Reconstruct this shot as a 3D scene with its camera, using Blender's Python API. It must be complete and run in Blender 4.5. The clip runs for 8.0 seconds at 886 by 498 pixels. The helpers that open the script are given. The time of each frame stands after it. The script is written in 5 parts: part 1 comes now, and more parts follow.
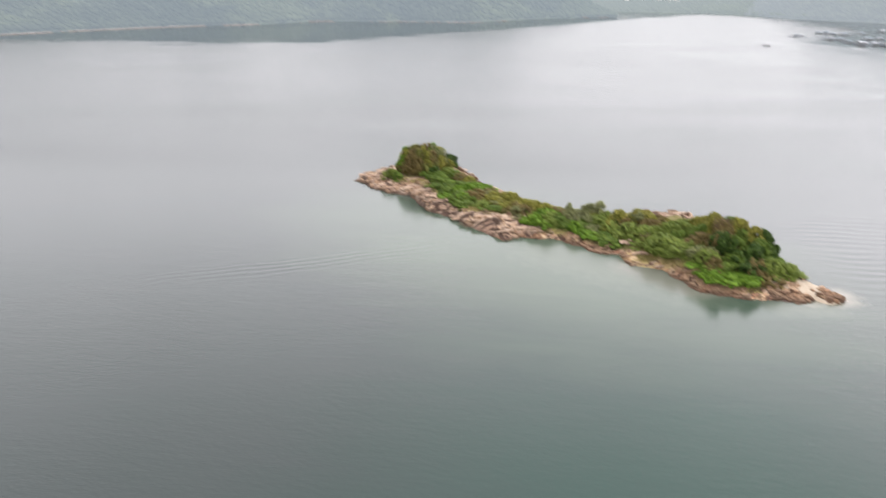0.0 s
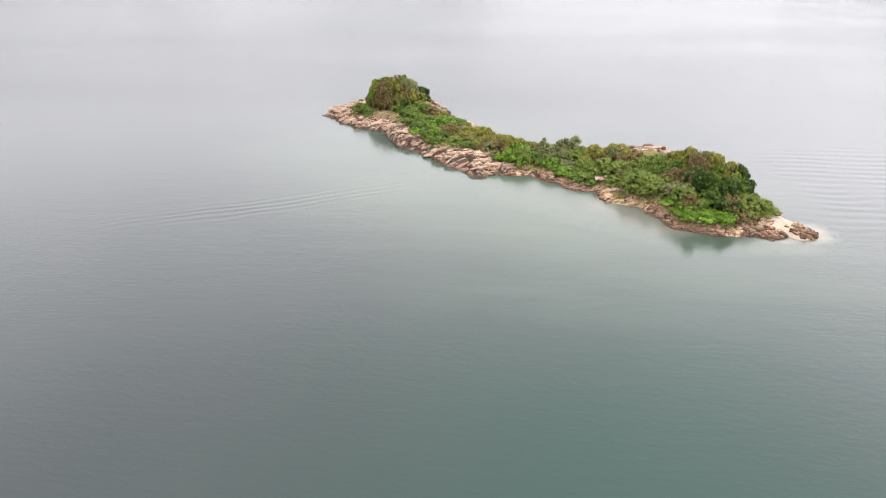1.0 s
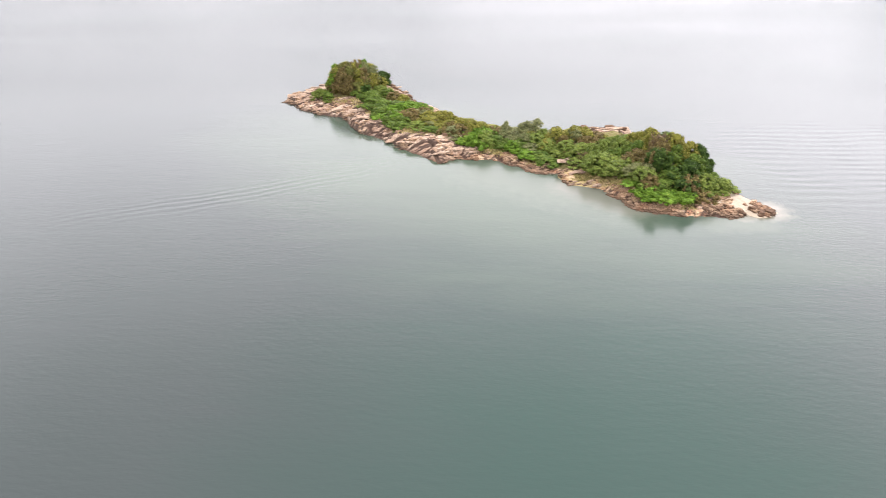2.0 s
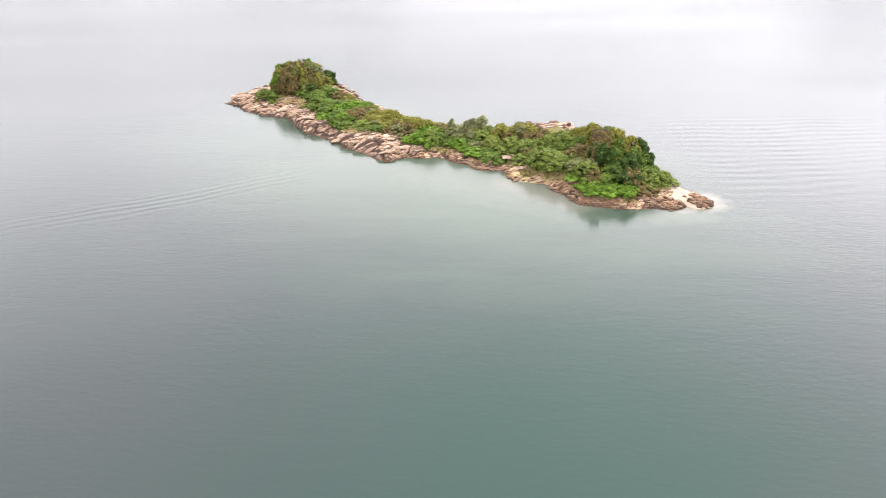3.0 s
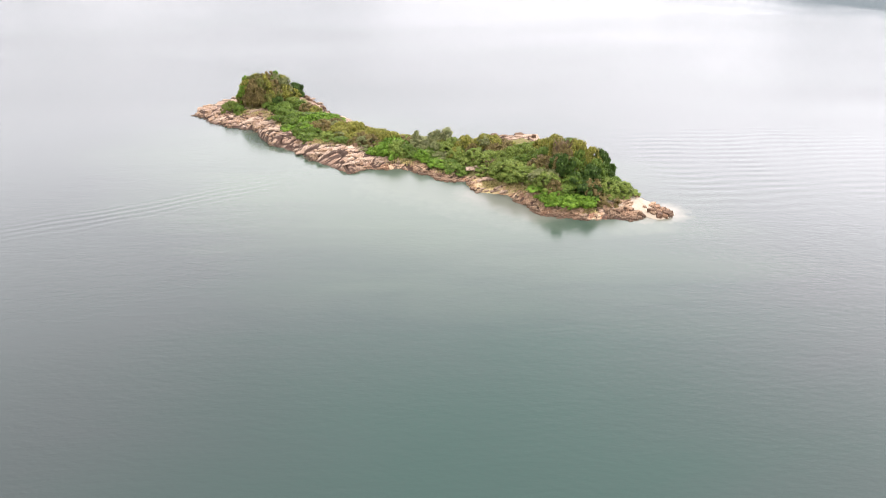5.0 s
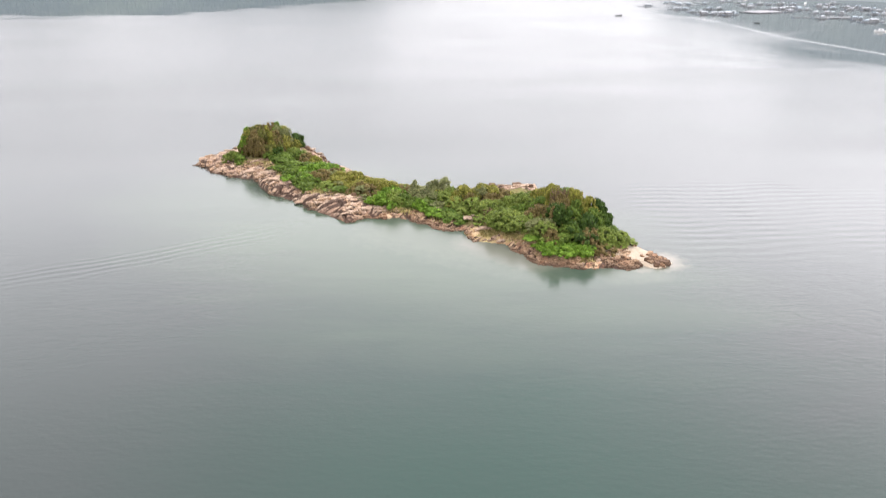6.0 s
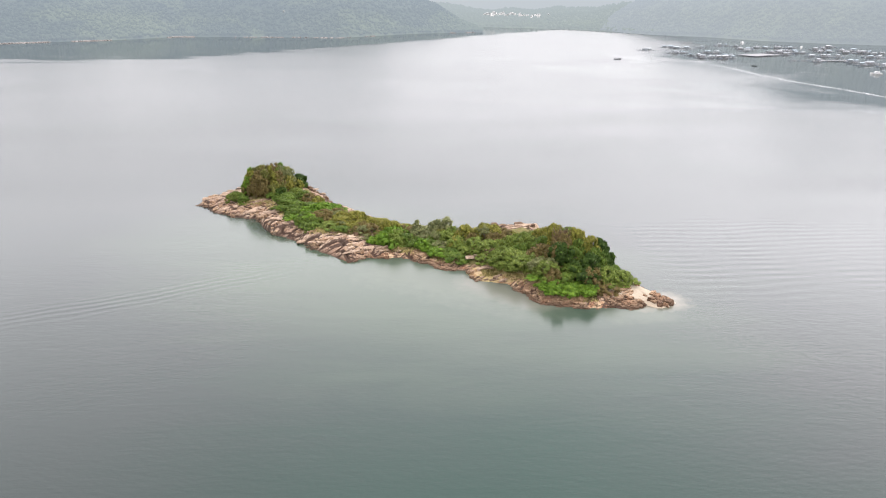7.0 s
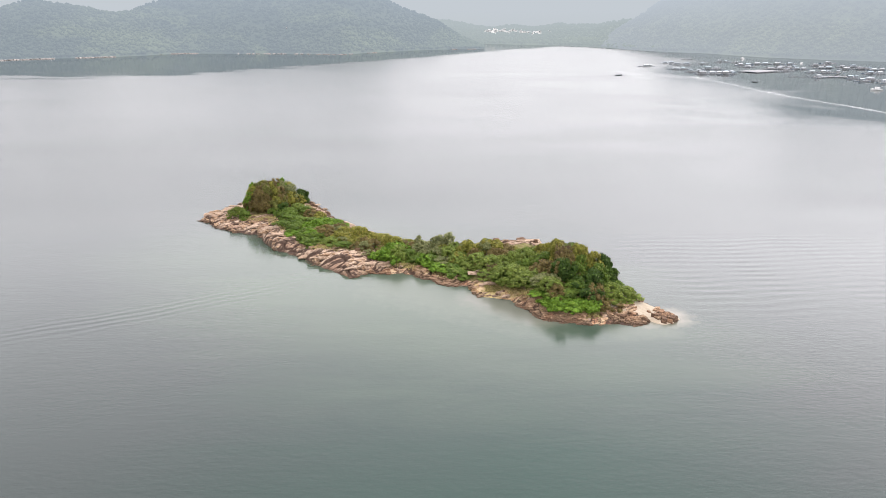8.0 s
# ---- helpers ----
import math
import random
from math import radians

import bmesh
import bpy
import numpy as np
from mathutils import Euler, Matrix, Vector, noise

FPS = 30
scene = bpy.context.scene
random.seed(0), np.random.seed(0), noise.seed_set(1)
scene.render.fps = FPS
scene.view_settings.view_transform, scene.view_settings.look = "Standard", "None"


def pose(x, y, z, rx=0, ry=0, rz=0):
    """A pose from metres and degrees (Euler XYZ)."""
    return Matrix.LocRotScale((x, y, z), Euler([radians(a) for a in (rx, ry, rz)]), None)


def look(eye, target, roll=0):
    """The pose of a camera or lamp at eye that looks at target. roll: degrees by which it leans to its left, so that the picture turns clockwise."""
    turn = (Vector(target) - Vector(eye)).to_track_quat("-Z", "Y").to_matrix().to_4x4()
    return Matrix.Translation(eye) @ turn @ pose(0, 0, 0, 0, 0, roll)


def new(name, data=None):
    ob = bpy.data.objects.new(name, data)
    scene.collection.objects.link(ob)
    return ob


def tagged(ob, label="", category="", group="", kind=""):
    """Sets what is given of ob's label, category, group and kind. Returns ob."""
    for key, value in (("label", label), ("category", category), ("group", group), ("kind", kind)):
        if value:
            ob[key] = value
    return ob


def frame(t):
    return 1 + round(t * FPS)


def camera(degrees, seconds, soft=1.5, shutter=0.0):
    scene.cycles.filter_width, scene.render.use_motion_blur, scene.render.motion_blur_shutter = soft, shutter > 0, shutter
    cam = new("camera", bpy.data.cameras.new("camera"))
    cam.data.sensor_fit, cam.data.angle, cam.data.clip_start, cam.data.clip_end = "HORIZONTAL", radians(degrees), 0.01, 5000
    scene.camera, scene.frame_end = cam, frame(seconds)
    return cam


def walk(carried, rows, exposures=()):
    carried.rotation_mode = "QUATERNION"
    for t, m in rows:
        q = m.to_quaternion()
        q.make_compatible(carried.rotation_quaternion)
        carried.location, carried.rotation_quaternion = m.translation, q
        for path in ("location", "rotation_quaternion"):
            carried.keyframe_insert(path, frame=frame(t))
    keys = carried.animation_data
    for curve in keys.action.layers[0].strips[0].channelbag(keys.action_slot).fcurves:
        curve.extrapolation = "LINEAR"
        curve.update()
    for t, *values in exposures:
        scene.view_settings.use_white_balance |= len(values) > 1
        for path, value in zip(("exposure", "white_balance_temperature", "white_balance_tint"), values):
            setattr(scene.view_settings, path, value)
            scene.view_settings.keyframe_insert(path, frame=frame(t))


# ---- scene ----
# ------------------------------------------------------------------ camera
cam = camera(65.298, 8.0, 0.7, 0.8)
PATH = [
    (0, look((-6.868, -5.097, 45.160), (-23.081, 87.039, 9.830), -0.313)),
    (0.1, look((-6.887, -4.759, 45.207), (-21.784, 87.157, 8.746), -0.303)),
    (0.2, look((-6.905, -4.422, 45.254), (-20.968, 87.155, 7.626), -0.292)),
    (0.3, look((-6.923, -4.085, 45.300), (-20.461, 87.096, 6.534), -0.281)),
    (0.4, look((-6.942, -3.747, 45.347), (-20.010, 87.049, 5.532), -0.271)),
    (0.5, look((-6.960, -3.410, 45.394), (-19.637, 86.969, 4.518), -0.260)),
    (1, look((-6.914, -2.168, 45.668), (-19.027, 86.529, 1.103), -0.215)),
    (1.5, look((-6.655, -1.433, 45.954), (-17.074, 86.573, -0.377), -0.421)),
    (3, look((-4.125, -1.045, 46.027), (-5.871, 87.127, -1.118), -0.375)),
    (3.5, look((-3.084, -1.074, 45.925), (-2.926, 87.025, -1.389), -0.146)),
    (4, look((-2.104, -1.058, 45.788), (-1.627, 86.969, -1.657), -0.019)),
    (5.5, look((-0.188, -0.841, 45.265), (0.562, 89.650, 2.712), 0.195)),
    (6, look((0.094, -0.810, 45.301), (0.557, 91.312, 6.399), 0.131)),
    (6.5, look((0.169, -0.748, 45.217), (0.458, 92.635, 9.447), 0.046)),
    (7, look((0.110, -0.614, 45.145), (0.265, 93.604, 11.634), 0.031)),
    (7.5, look((0.012, -0.371, 45.086), (0.062, 94.344, 13.006), 0.024)),
    (8, look((0.000, 0.000, 45.000), (-0.060, 94.935, 13.578), 0.000)),
]
walk(cam, PATH, [(t, stops, 6500, tint) for t, stops, tint in ((0, -0.22, 10.4), (1.0, 0.02, 11.8), (1.6, 0.12, 12.2), (3.5, 0.28, 12.4), (4.3, 0.28, 12.2), (5.5, 0.15, 11.6), (6.5, -0.05, 10.8), (7.2, -0.14, 10.6), (8.0, -0.16, 10.6))])

# ------------------------------------------------------------------ world and sun
SUN_ELEVATION, SUN_TURN = 52.0, 72.0      # degrees; turn is clockwise from +y


def build_world():
    world = bpy.data.worlds.new("overcast_sky")
    scene.world = world
    world.use_nodes = True
    nt = world.node_tree
    nt.nodes.clear()
    N, L = nt.nodes.new, nt.links.new
    sky = N("ShaderNodeTexSky")
    sky.sky_type, sky.sun_disc = "NISHITA", False
    sky.sun_elevation, sky.sun_rotation = radians(SUN_ELEVATION), radians(SUN_TURN)
    sky.air_density, sky.dust_density = 1.0, 4.0
    dim = N("ShaderNodeVectorMath")
    dim.operation = "SCALE"
    dim.inputs["Scale"].default_value = 0.07
    L(sky.outputs[0], dim.inputs[0])
    co = N("ShaderNodeTexCoord")
    sep = N("ShaderNodeSeparateXYZ")
    L(co.outputs["Generated"], sep.inputs[0])
    ramp = N("ShaderNodeValToRGB")           # a cloud deck: misty at the horizon, bright overhead
    ramp.color_ramp.interpolation = "EASE"
    e = ramp.color_ramp.elements
    e[0].position, e[0].color = 0.0, (0.96, 0.945, 0.985, 1)
    e[1].position, e[1].color = 1.0, (0.96, 0.927, 0.960, 1)
    for place, tone in ((0.15, 0.93), (0.21, 1.16), (0.27, 1.34), (0.36, 1.45), (0.47, 1.34), (0.62, 1.12), (0.76, 1.10)):
        m = e.new(place)
        m.color = (tone, tone * 0.966, tone * 1.0, 1)
    L(sep.outputs["Z"], ramp.inputs[0])
    cloud = N("ShaderNodeTexNoise")
    cloud.inputs["Scale"].default_value, cloud.inputs["Detail"].default_value = 2.6, 3.0
    L(co.outputs["Generated"], cloud.inputs["Vector"])
    rng = N("ShaderNodeMapRange")
    rng.inputs["From Min"].default_value, rng.inputs["From Max"].default_value = 0.3, 0.7
    rng.inputs["To Min"].default_value, rng.inputs["To Max"].default_value = 0.93, 1.07
    L(cloud.outputs["Fac"], rng.inputs["Value"])
    mul = N("ShaderNodeVectorMath")
    mul.operation = "SCALE"
    L(ramp.outputs[0], mul.inputs[0])
    L(rng.outputs[0], mul.inputs["Scale"])
    glow = N("ShaderNodeVectorMath")         # the cloud is brighter towards the hidden sun
    glow.operation = "DOT_PRODUCT"
    L(co.outputs["Generated"], glow.inputs[0])
    a, e = radians(SUN_TURN), radians(SUN_ELEVATION)
    glow.inputs[1].default_value = (math.sin(a) * math.cos(e), math.cos(a) * math.cos(e), math.sin(e))
    gain = N("ShaderNodeMapRange")
    gain.interpolation_type = "SMOOTHSTEP"
    gain.inputs["From Min"].default_value, gain.inputs["From Max"].default_value = -0.4, 1.0
    gain.inputs["To Min"].default_value, gain.inputs["To Max"].default_value = 0.72, 1.40
    L(glow.outputs["Value"], gain.inputs["Value"])
    lit = N("ShaderNodeVectorMath")
    lit.operation = "SCALE"
    L(mul.outputs[0], lit.inputs[0])
    L(gain.outputs[0], lit.inputs["Scale"])
    mix = N("ShaderNodeMix")
    mix.data_type = "RGBA"
    mix.inputs["Factor"].default_value = 0.85
    L(dim.outputs[0], mix.inputs["A"])
    L(lit.outputs[0], mix.inputs["B"])
    bg = N("ShaderNodeBackground")
    bg.inputs["Strength"].default_value = 2.6
    L(mix.outputs["Result"], bg.inputs["Color"])
    out = N("ShaderNodeOutputWorld")
    L(bg.outputs[0], out.inputs[0])


build_world()
sun = new("sun", bpy.data.lights.new("sun", "SUN"))
sun.data.energy, sun.data.angle, sun.data.color = 1.2, radians(18), (1.0, 0.96, 0.90)
_a, _e = radians(SUN_TURN), radians(SUN_ELEVATION)
sun.matrix_world = look((math.sin(_a) * math.cos(_e) * 300, math.cos(_a) * math.cos(_e) * 300, math.sin(_e) * 300), (0, 0, 0))


# ------------------------------------------------------------------ material helpers
class Mat:
    """A node material with short names for the nodes used here."""

    def __init__(self, name):
        self.mat = bpy.data.materials.new(name)
        self.mat.use_nodes = True
        self.nt = self.mat.node_tree
        self.nt.nodes.clear()

    def n(self, kind, **sockets):
        node = self.nt.nodes.new("ShaderNode" + kind)
        for key, value in sockets.items():
            self.put(node.inputs[key.replace("_", " ")], value)
        return node

    def put(self, socket, value):
        if isinstance(value, bpy.types.NodeSocket):
            self.nt.links.new(value, socket)
        elif isinstance(value, tuple) and len(value) == 3 and socket.type == "RGBA":
            socket.default_value = (*value, 1)
        else:
            socket.default_value = value

    def coords(self, scale=(1, 1, 1), turn=0.0, kind="Object"):
        c = self.n("TexCoord")
        mp = self.n("Mapping", Vector=c.outputs[kind])
        mp.inputs["Scale"].default_value = scale
        mp.inputs["Rotation"].default_value = (0, 0, radians(turn))
        return mp.outputs[0]

    def noise(self, vec, scale, detail=4.0, rough=0.55, warp=0.0):
        return self.n("TexNoise", Vector=vec, Scale=scale, Detail=detail, Roughness=rough, Distortion=warp).outputs["Fac"]

    def remap(self, value, a, b, c=0.0, d=1.0):
        return self.n("MapRange", Value=value, From_Min=a, From_Max=b, To_Min=c, To_Max=d).outputs[0]

    def mix(self, fac, a, b, blend="MIX"):
        node = self.nt.nodes.new("ShaderNodeMix")
        node.data_type, node.blend_type = "RGBA", blend
        self.put(node.inputs["Factor"], fac)
        self.put(node.inputs["A"], a)
        self.put(node.inputs["B"], b)
        return node.outputs["Result"]

    def math(self, op, a, b=0.0, clamp=False):
        node = self.nt.nodes.new("ShaderNodeMath")
        node.operation, node.use_clamp = op, clamp
        self.put(node.inputs[0], a)
        self.put(node.inputs[1], b)
        return node.outputs[0]

    def bump(self, height, strength, distance, normal=None):
        node = self.n("Bump", Height=height, Strength=strength, Distance=distance)
        if normal is not None:
            self.put(node.inputs["Normal"], normal)
        return node.outputs[0]

    def finish(self, shader):
        out = self.n("OutputMaterial")
        self.nt.links.new(shader, out.inputs[0])
        return self.mat

    def principled(self, **sockets):
        return self.n("BsdfPrincipled", **sockets).outputs[0]


def plain(name, colour, rough=0.7, vary=0.25, scale=6.0, metallic=0.0):
    """Painted, weathered or raw material with two scales of staining."""
    m = Mat(name)
    v = m.coords()
    big, small = m.noise(v, scale * 0.2, 3), m.noise(v, scale * 2.5, 5)
    dark = tuple(c * (1 - vary) for c in colour)
    light = tuple(min(1, c * (1 + vary * 0.5)) for c in colour)
    c = m.mix(m.remap(big, 0.3, 0.7), dark, light)
    c = m.mix(m.remap(small, 0.35, 0.75, 0.0, 0.5), c, dark)
    rnd = m.n("ObjectInfo").outputs["Random"]
    c = m.mix(m.math("MULTIPLY", rnd, 0.3), c, tuple(x * 0.7 for x in colour))
    return m.finish(m.principled(Base_Color=c, Roughness=rough, Metallic=metallic, Normal=m.bump(small, 0.3, 0.02)))


# ------------------------------------------------------------------ geometry helpers
def fbm(x, y, scale, octaves=4, seed=0, gain=0.5):
    """Smooth fractal noise in -1..1 for arrays of places."""
    x, y = np.asarray(x, float), np.asarray(y, float)
    total, amp, norm = np.zeros(np.broadcast(x, y).shape), 1.0, 0.0
    for o in range(octaves):
        table = np.random.RandomState(seed * 31 + o).rand(64, 64) * 2 - 1
        u, v = x * scale * 2**o + 17.3 * o, y * scale * 2**o + 5.1 * o
        iu, iv = np.floor(u).astype(int), np.floor(v).astype(int)
        fu, fv = u - iu, v - iv
        fu, fv = fu * fu * (3 - 2 * fu), fv * fv * (3 - 2 * fv)
        a, b = table[iu % 64, iv % 64], table[(iu + 1) % 64, iv % 64]
        c, d = table[iu % 64, (iv + 1) % 64], table[(iu + 1) % 64, (iv + 1) % 64]
        total += amp * ((a * (1 - fu) + b * fu) * (1 - fv) + (c * (1 - fu) + d * fu) * fv)
        norm += amp
        amp *= gain
    return total / norm


def mesh_object(name, verts, faces, material, parent=None, label="", smooth=False):
    me = bpy.data.meshes.new(name)
    me.from_pydata(np.asarray(verts).tolist(), [], np.asarray(faces).tolist() if isinstance(faces, np.ndarray) else faces)
    if material:
        me.materials.append(material)
    if smooth:
        me.polygons.foreach_set("use_smooth", [True] * len(me.polygons))
    me.update()
    ob = new(name, me)
    ob.parent = parent
    if label:
        tagged(ob, label)
    return ob


def grid_faces(nu, nv):
    i, j = np.meshgrid(np.arange(nu - 1), np.arange(nv - 1), indexing="ij")
    a = (i * nv + j).ravel()
    return np.stack([a, a + nv, a + nv + 1, a + 1], 1)


def part(name, bm, material, parent, label=""):
    """Links a bmesh as one mesh object under a thing or a part."""
    me = bpy.data.meshes.new(name)
    bm.to_mesh(me)
    bm.free()
    me.materials.append(material)
    ob = new(name, me)
    ob.parent = parent
    if label:
        tagged(ob, label)
    return ob


def box(bm, size, at=(0, 0, 0), turn=0.0, bevel=0.0, tilt=0.0):
    made = bmesh.ops.create_cube(bm, size=1.0, matrix=Matrix.Translation(at) @ Euler((tilt, 0, turn)).to_matrix().to_4x4() @ Matrix.Diagonal((*size, 1)))
    if bevel:
        edges = {e for v in made["verts"] for e in v.link_edges}
        bmesh.ops.bevel(bm, geom=list(edges), offset=bevel, segments=1, affect="EDGES")


def limb(bm, a, b, r0, r1, sides=6):
    """A tapered round piece from a to b."""
    a, b = Vector(a), Vector(b)
    d = b - a
    m = Matrix.Translation((a + b) / 2) @ d.to_track_quat("Z", "Y").to_matrix().to_4x4()
    bmesh.ops.create_cone(bm, cap_ends=True, segments=sides, radius1=r0, radius2=r1, depth=d.length, matrix=m)


def steps(x, knots):
    """Value at x along knots of (x, value)."""
    k = np.array(knots, float)
    return np.interp(x, k[:, 0], k[:, 1])


# ------------------------------------------------------------------ materials: water
def water_material():
    m = Mat("sea_water")
    # the open bay is ruffled by light air; sheltered water under the far shores lies calm
    pos = m.n("TexCoord").outputs["Object"]
    xyz = m.n("SeparateXYZ", Vector=pos)
    x, y = xyz.outputs["X"], xyz.outputs["Y"]
    streak = m.math("SUBTRACT", m.noise(m.coords((0.009, 0.04, 1), 4), 1.0, 5, 0.65, 0.5), 0.5)
    edge = m.math("ADD", 600.0, m.math("MULTIPLY", m.math("MAXIMUM", m.math("ADD", x, 230.0), 0.0), 1.6))
    west = m.remap(m.math("ADD", m.math("SUBTRACT", y, edge), m.math("MULTIPLY", streak, 260.0)), -15.0, 25.0)
    blot = m.math("SUBTRACT", m.noise(m.coords((0.009, 0.006, 1), 25), 1.0, 5, 0.62, 0.9), 0.5)
    shore = m.math("ADD", 203.0, m.math("MULTIPLY", m.math("MAXIMUM", m.math("SUBTRACT", y, 600.0), 0.0), 0.30))
    shore = m.math("SUBTRACT", shore, m.remap(y, 500.0, 320.0, 0.0, 38.0))
    shore = m.math("ADD", shore, m.remap(y, 320.0, 260.0, 0.0, 160.0))
    east = m.remap(m.math("ADD", m.math("SUBTRACT", x, shore), m.math("MULTIPLY", blot, 330.0)), -45.0, 40.0)
    calm = m.math("MAXIMUM", west, east)
    slick = m.noise(m.coords((0.006, 0.014, 1), 18), 1.0, 4, 0.5, 0.6)
    # the ripples run one way west of the island's axis and another way east of it
    small = m.n("Mix", Factor=m.remap(x, -30.0, 30.0), A=m.noise(m.coords((0.8, 2.0, 1), -12), 0.85, 4, 0.62), B=m.noise(m.coords((0.8, 2.0, 1), 26), 0.85, 4, 0.62)).outputs[0]
    mid = m.noise(m.coords((0.16, 0.42, 1), -14), 1.0, 3, 0.5)
    height = m.math("ADD", m.math("MULTIPLY", small, 0.50), m.math("MULTIPLY", mid, 0.40))
    fetch = m.math("SUBTRACT", m.remap(y, 118.0, 240.0, 0.85, 1.75), m.remap(y, 420.0, 900.0, 0.0, 0.35))   # the breeze is felt further out
    lee = m.math("MAXIMUM", near_mask(m, (-46.0, 142.0), (-12.0, 115.0), 13.0), m.math("MULTIPLY", near_mask(m, (-12.0, 115.0), (28.0, 93.0), 13.0), 0.6))   # sheltered by the island
    open_air = m.math("MULTIPLY", m.math("SUBTRACT", 1.0, m.math("MULTIPLY", calm, 0.95)), m.math("SUBTRACT", 1.0, m.math("MULTIPLY", lee, 0.55)))
    nrm = m.bump(height, m.math("MULTIPLY", m.math("MULTIPLY", m.remap(slick, 0.38, 0.64, 0.21, 0.31), open_air), fetch), 0.25)
    for wave in WAKES:                       # trains of low waves left by passing boats
        nrm = wake_bump(m, nrm, *wave)
    # green sea, paler over the shallows of the island and sandy round the spit
    murk = m.noise(m.coords((0.02, 0.05, 1), 28), 1.0, 4, 0.55, 0.8)
    open_sea = m.mix(m.remap(murk, 0.35, 0.7), (0.0200, 0.0300, 0.0275), (0.0225, 0.0310, 0.0295))
    greener = m.n("VectorMath", Vector=pos)         # a greener ellipse of water colour south of the island
    greener.operation = "SUBTRACT"
    greener.inputs[1].default_value = (8, 48, 0)
    spread = m.n("Mapping", Vector=greener.outputs[0])
    spread.inputs["Rotation"].default_value = (0, 0, radians(14))
    spread.inputs["Scale"].default_value = (1 / 46, 1 / 72, 0)
    reach = m.n("VectorMath", Vector=spread.outputs[0])
    reach.operation = "LENGTH"
    green = m.remap(m.math("ADD", reach.outputs["Value"], m.math("MULTIPLY", m.math("SUBTRACT", murk, 0.5), 0.7)), 0.15, 1.0, 1.0, 0.0)
    deep = m.mix(green, open_sea, (0.0105, 0.0325, 0.0248))
    c = m.mix(shallow_mask(m), deep, (0.050, 0.073, 0.049))
    shoal = m.math("MAXIMUM", near_mask(m, (-8.0, 114.0), (14.5, 101.5), 9.0), near_mask(m, (27.0, 97.0), (33.0, 97.0), 4.5))
    c = m.mix(m.math("MULTIPLY", shoal, 0.7), c, (0.083, 0.098, 0.074))
    c = m.mix(near_mask(m, (32.0, 101.5), (36.0, 101.5), 4.6), c, (0.20, 0.18, 0.14))
    c = m.mix(near_mask(m, (6.0, 109.0), (15.0, 101.0), 4.6), c, (0.115, 0.118, 0.094))
    ruffled = m.remap(y, 112.0, 175.0, 0.0, 0.16)
    rough = m.math("MULTIPLY", m.math("ADD", m.math("ADD", ruffled, m.math("MULTIPLY", shoal, 0.14)), m.remap(slick, 0.38, 0.64, 0.08, 0.11)), m.math("SUBTRACT", 1.0, m.math("MULTIPLY", calm, 0.7)))
    return m.finish(m.principled(Base_Color=c, Roughness=rough, IOR=1.333, Normal=nrm))


def near_mask(m, a, b, reach):
    """1 by the line from a to b, fading unevenly to 0 at reach."""
    pos = m.n("TexCoord").outputs["Object"]
    place = m.n("VectorMath", Vector=pos)
    place.operation = "SUBTRACT"
    place.inputs[1].default_value = (*a, 0)
    d = Vector((b[0] - a[0], b[1] - a[1]))
    rot = m.n("VectorRotate", Vector=place.outputs[0])
    rot.rotation_type = "Z_AXIS"
    rot.inputs["Angle"].default_value = -math.atan2(d.y, d.x)
    sep = m.n("SeparateXYZ", Vector=rot.outputs[0])
    u = m.math("MAXIMUM", m.math("SUBTRACT", m.math("ABSOLUTE", m.math("SUBTRACT", sep.outputs["X"], d.length / 2)), d.length / 2), 0.0)
    dist = m.math("SQRT", m.math("ADD", m.math("MULTIPLY", u, u), m.math("MULTIPLY", sep.outputs["Y"], sep.outputs["Y"])))
    dist = m.math("ADD", dist, m.math("MULTIPLY", m.math("SUBTRACT", m.noise(pos, 0.5, 3), 0.5), reach * 0.8))
    return m.remap(dist, reach * 0.3, reach, 0.85, 0.0)


# centre, half length, half width, direction in degrees, wave length, strength
WAKES = [(-51, 101.5, 31, 4.5, 29, 1.9, 0.24), (66, 126, 32, 26, 2, 2.6, 0.36)]


def wake_bump(m, nrm, cx, cy, half, width, turn, length, strength):
    c = m.n("TexCoord")
    place = m.n("VectorMath", Vector=c.outputs["Object"])
    place.operation = "SUBTRACT"
    place.inputs[1].default_value = (cx, cy, 0)
    rot = m.n("VectorRotate", Vector=place.outputs[0])
    rot.rotation_type = "Z_AXIS"
    rot.inputs["Angle"].default_value = -radians(turn)
    wob = m.noise(c.outputs["Object"], 0.03, 2)
    sep = m.n("SeparateXYZ", Vector=rot.outputs[0])
    u, w = sep.outputs["X"], m.math("ADD", sep.outputs["Y"], m.math("MULTIPLY", m.math("SUBTRACT", wob, 0.5), 8.0))
    across = m.math("SUBTRACT", 1.0, m.math("POWER", m.math("DIVIDE", m.math("ABSOLUTE", w), width), 2.0), True)
    along = m.math("SUBTRACT", 1.0, m.math("POWER", m.math("DIVIDE", m.math("ABSOLUTE", u), half), 2.0), True)
    ripple = m.math("SINE", m.math("MULTIPLY", w, 2 * math.pi / length))
    gaps = m.remap(m.noise(m.coords((0.08, 0.03, 1)), 1.0, 3), 0.38, 0.62, 0.15, 1.0)
    amp = m.math("MULTIPLY", m.math("MULTIPLY", across, along), gaps)
    return m.bump(m.math("MULTIPLY", ripple, amp), strength, 0.08, nrm)


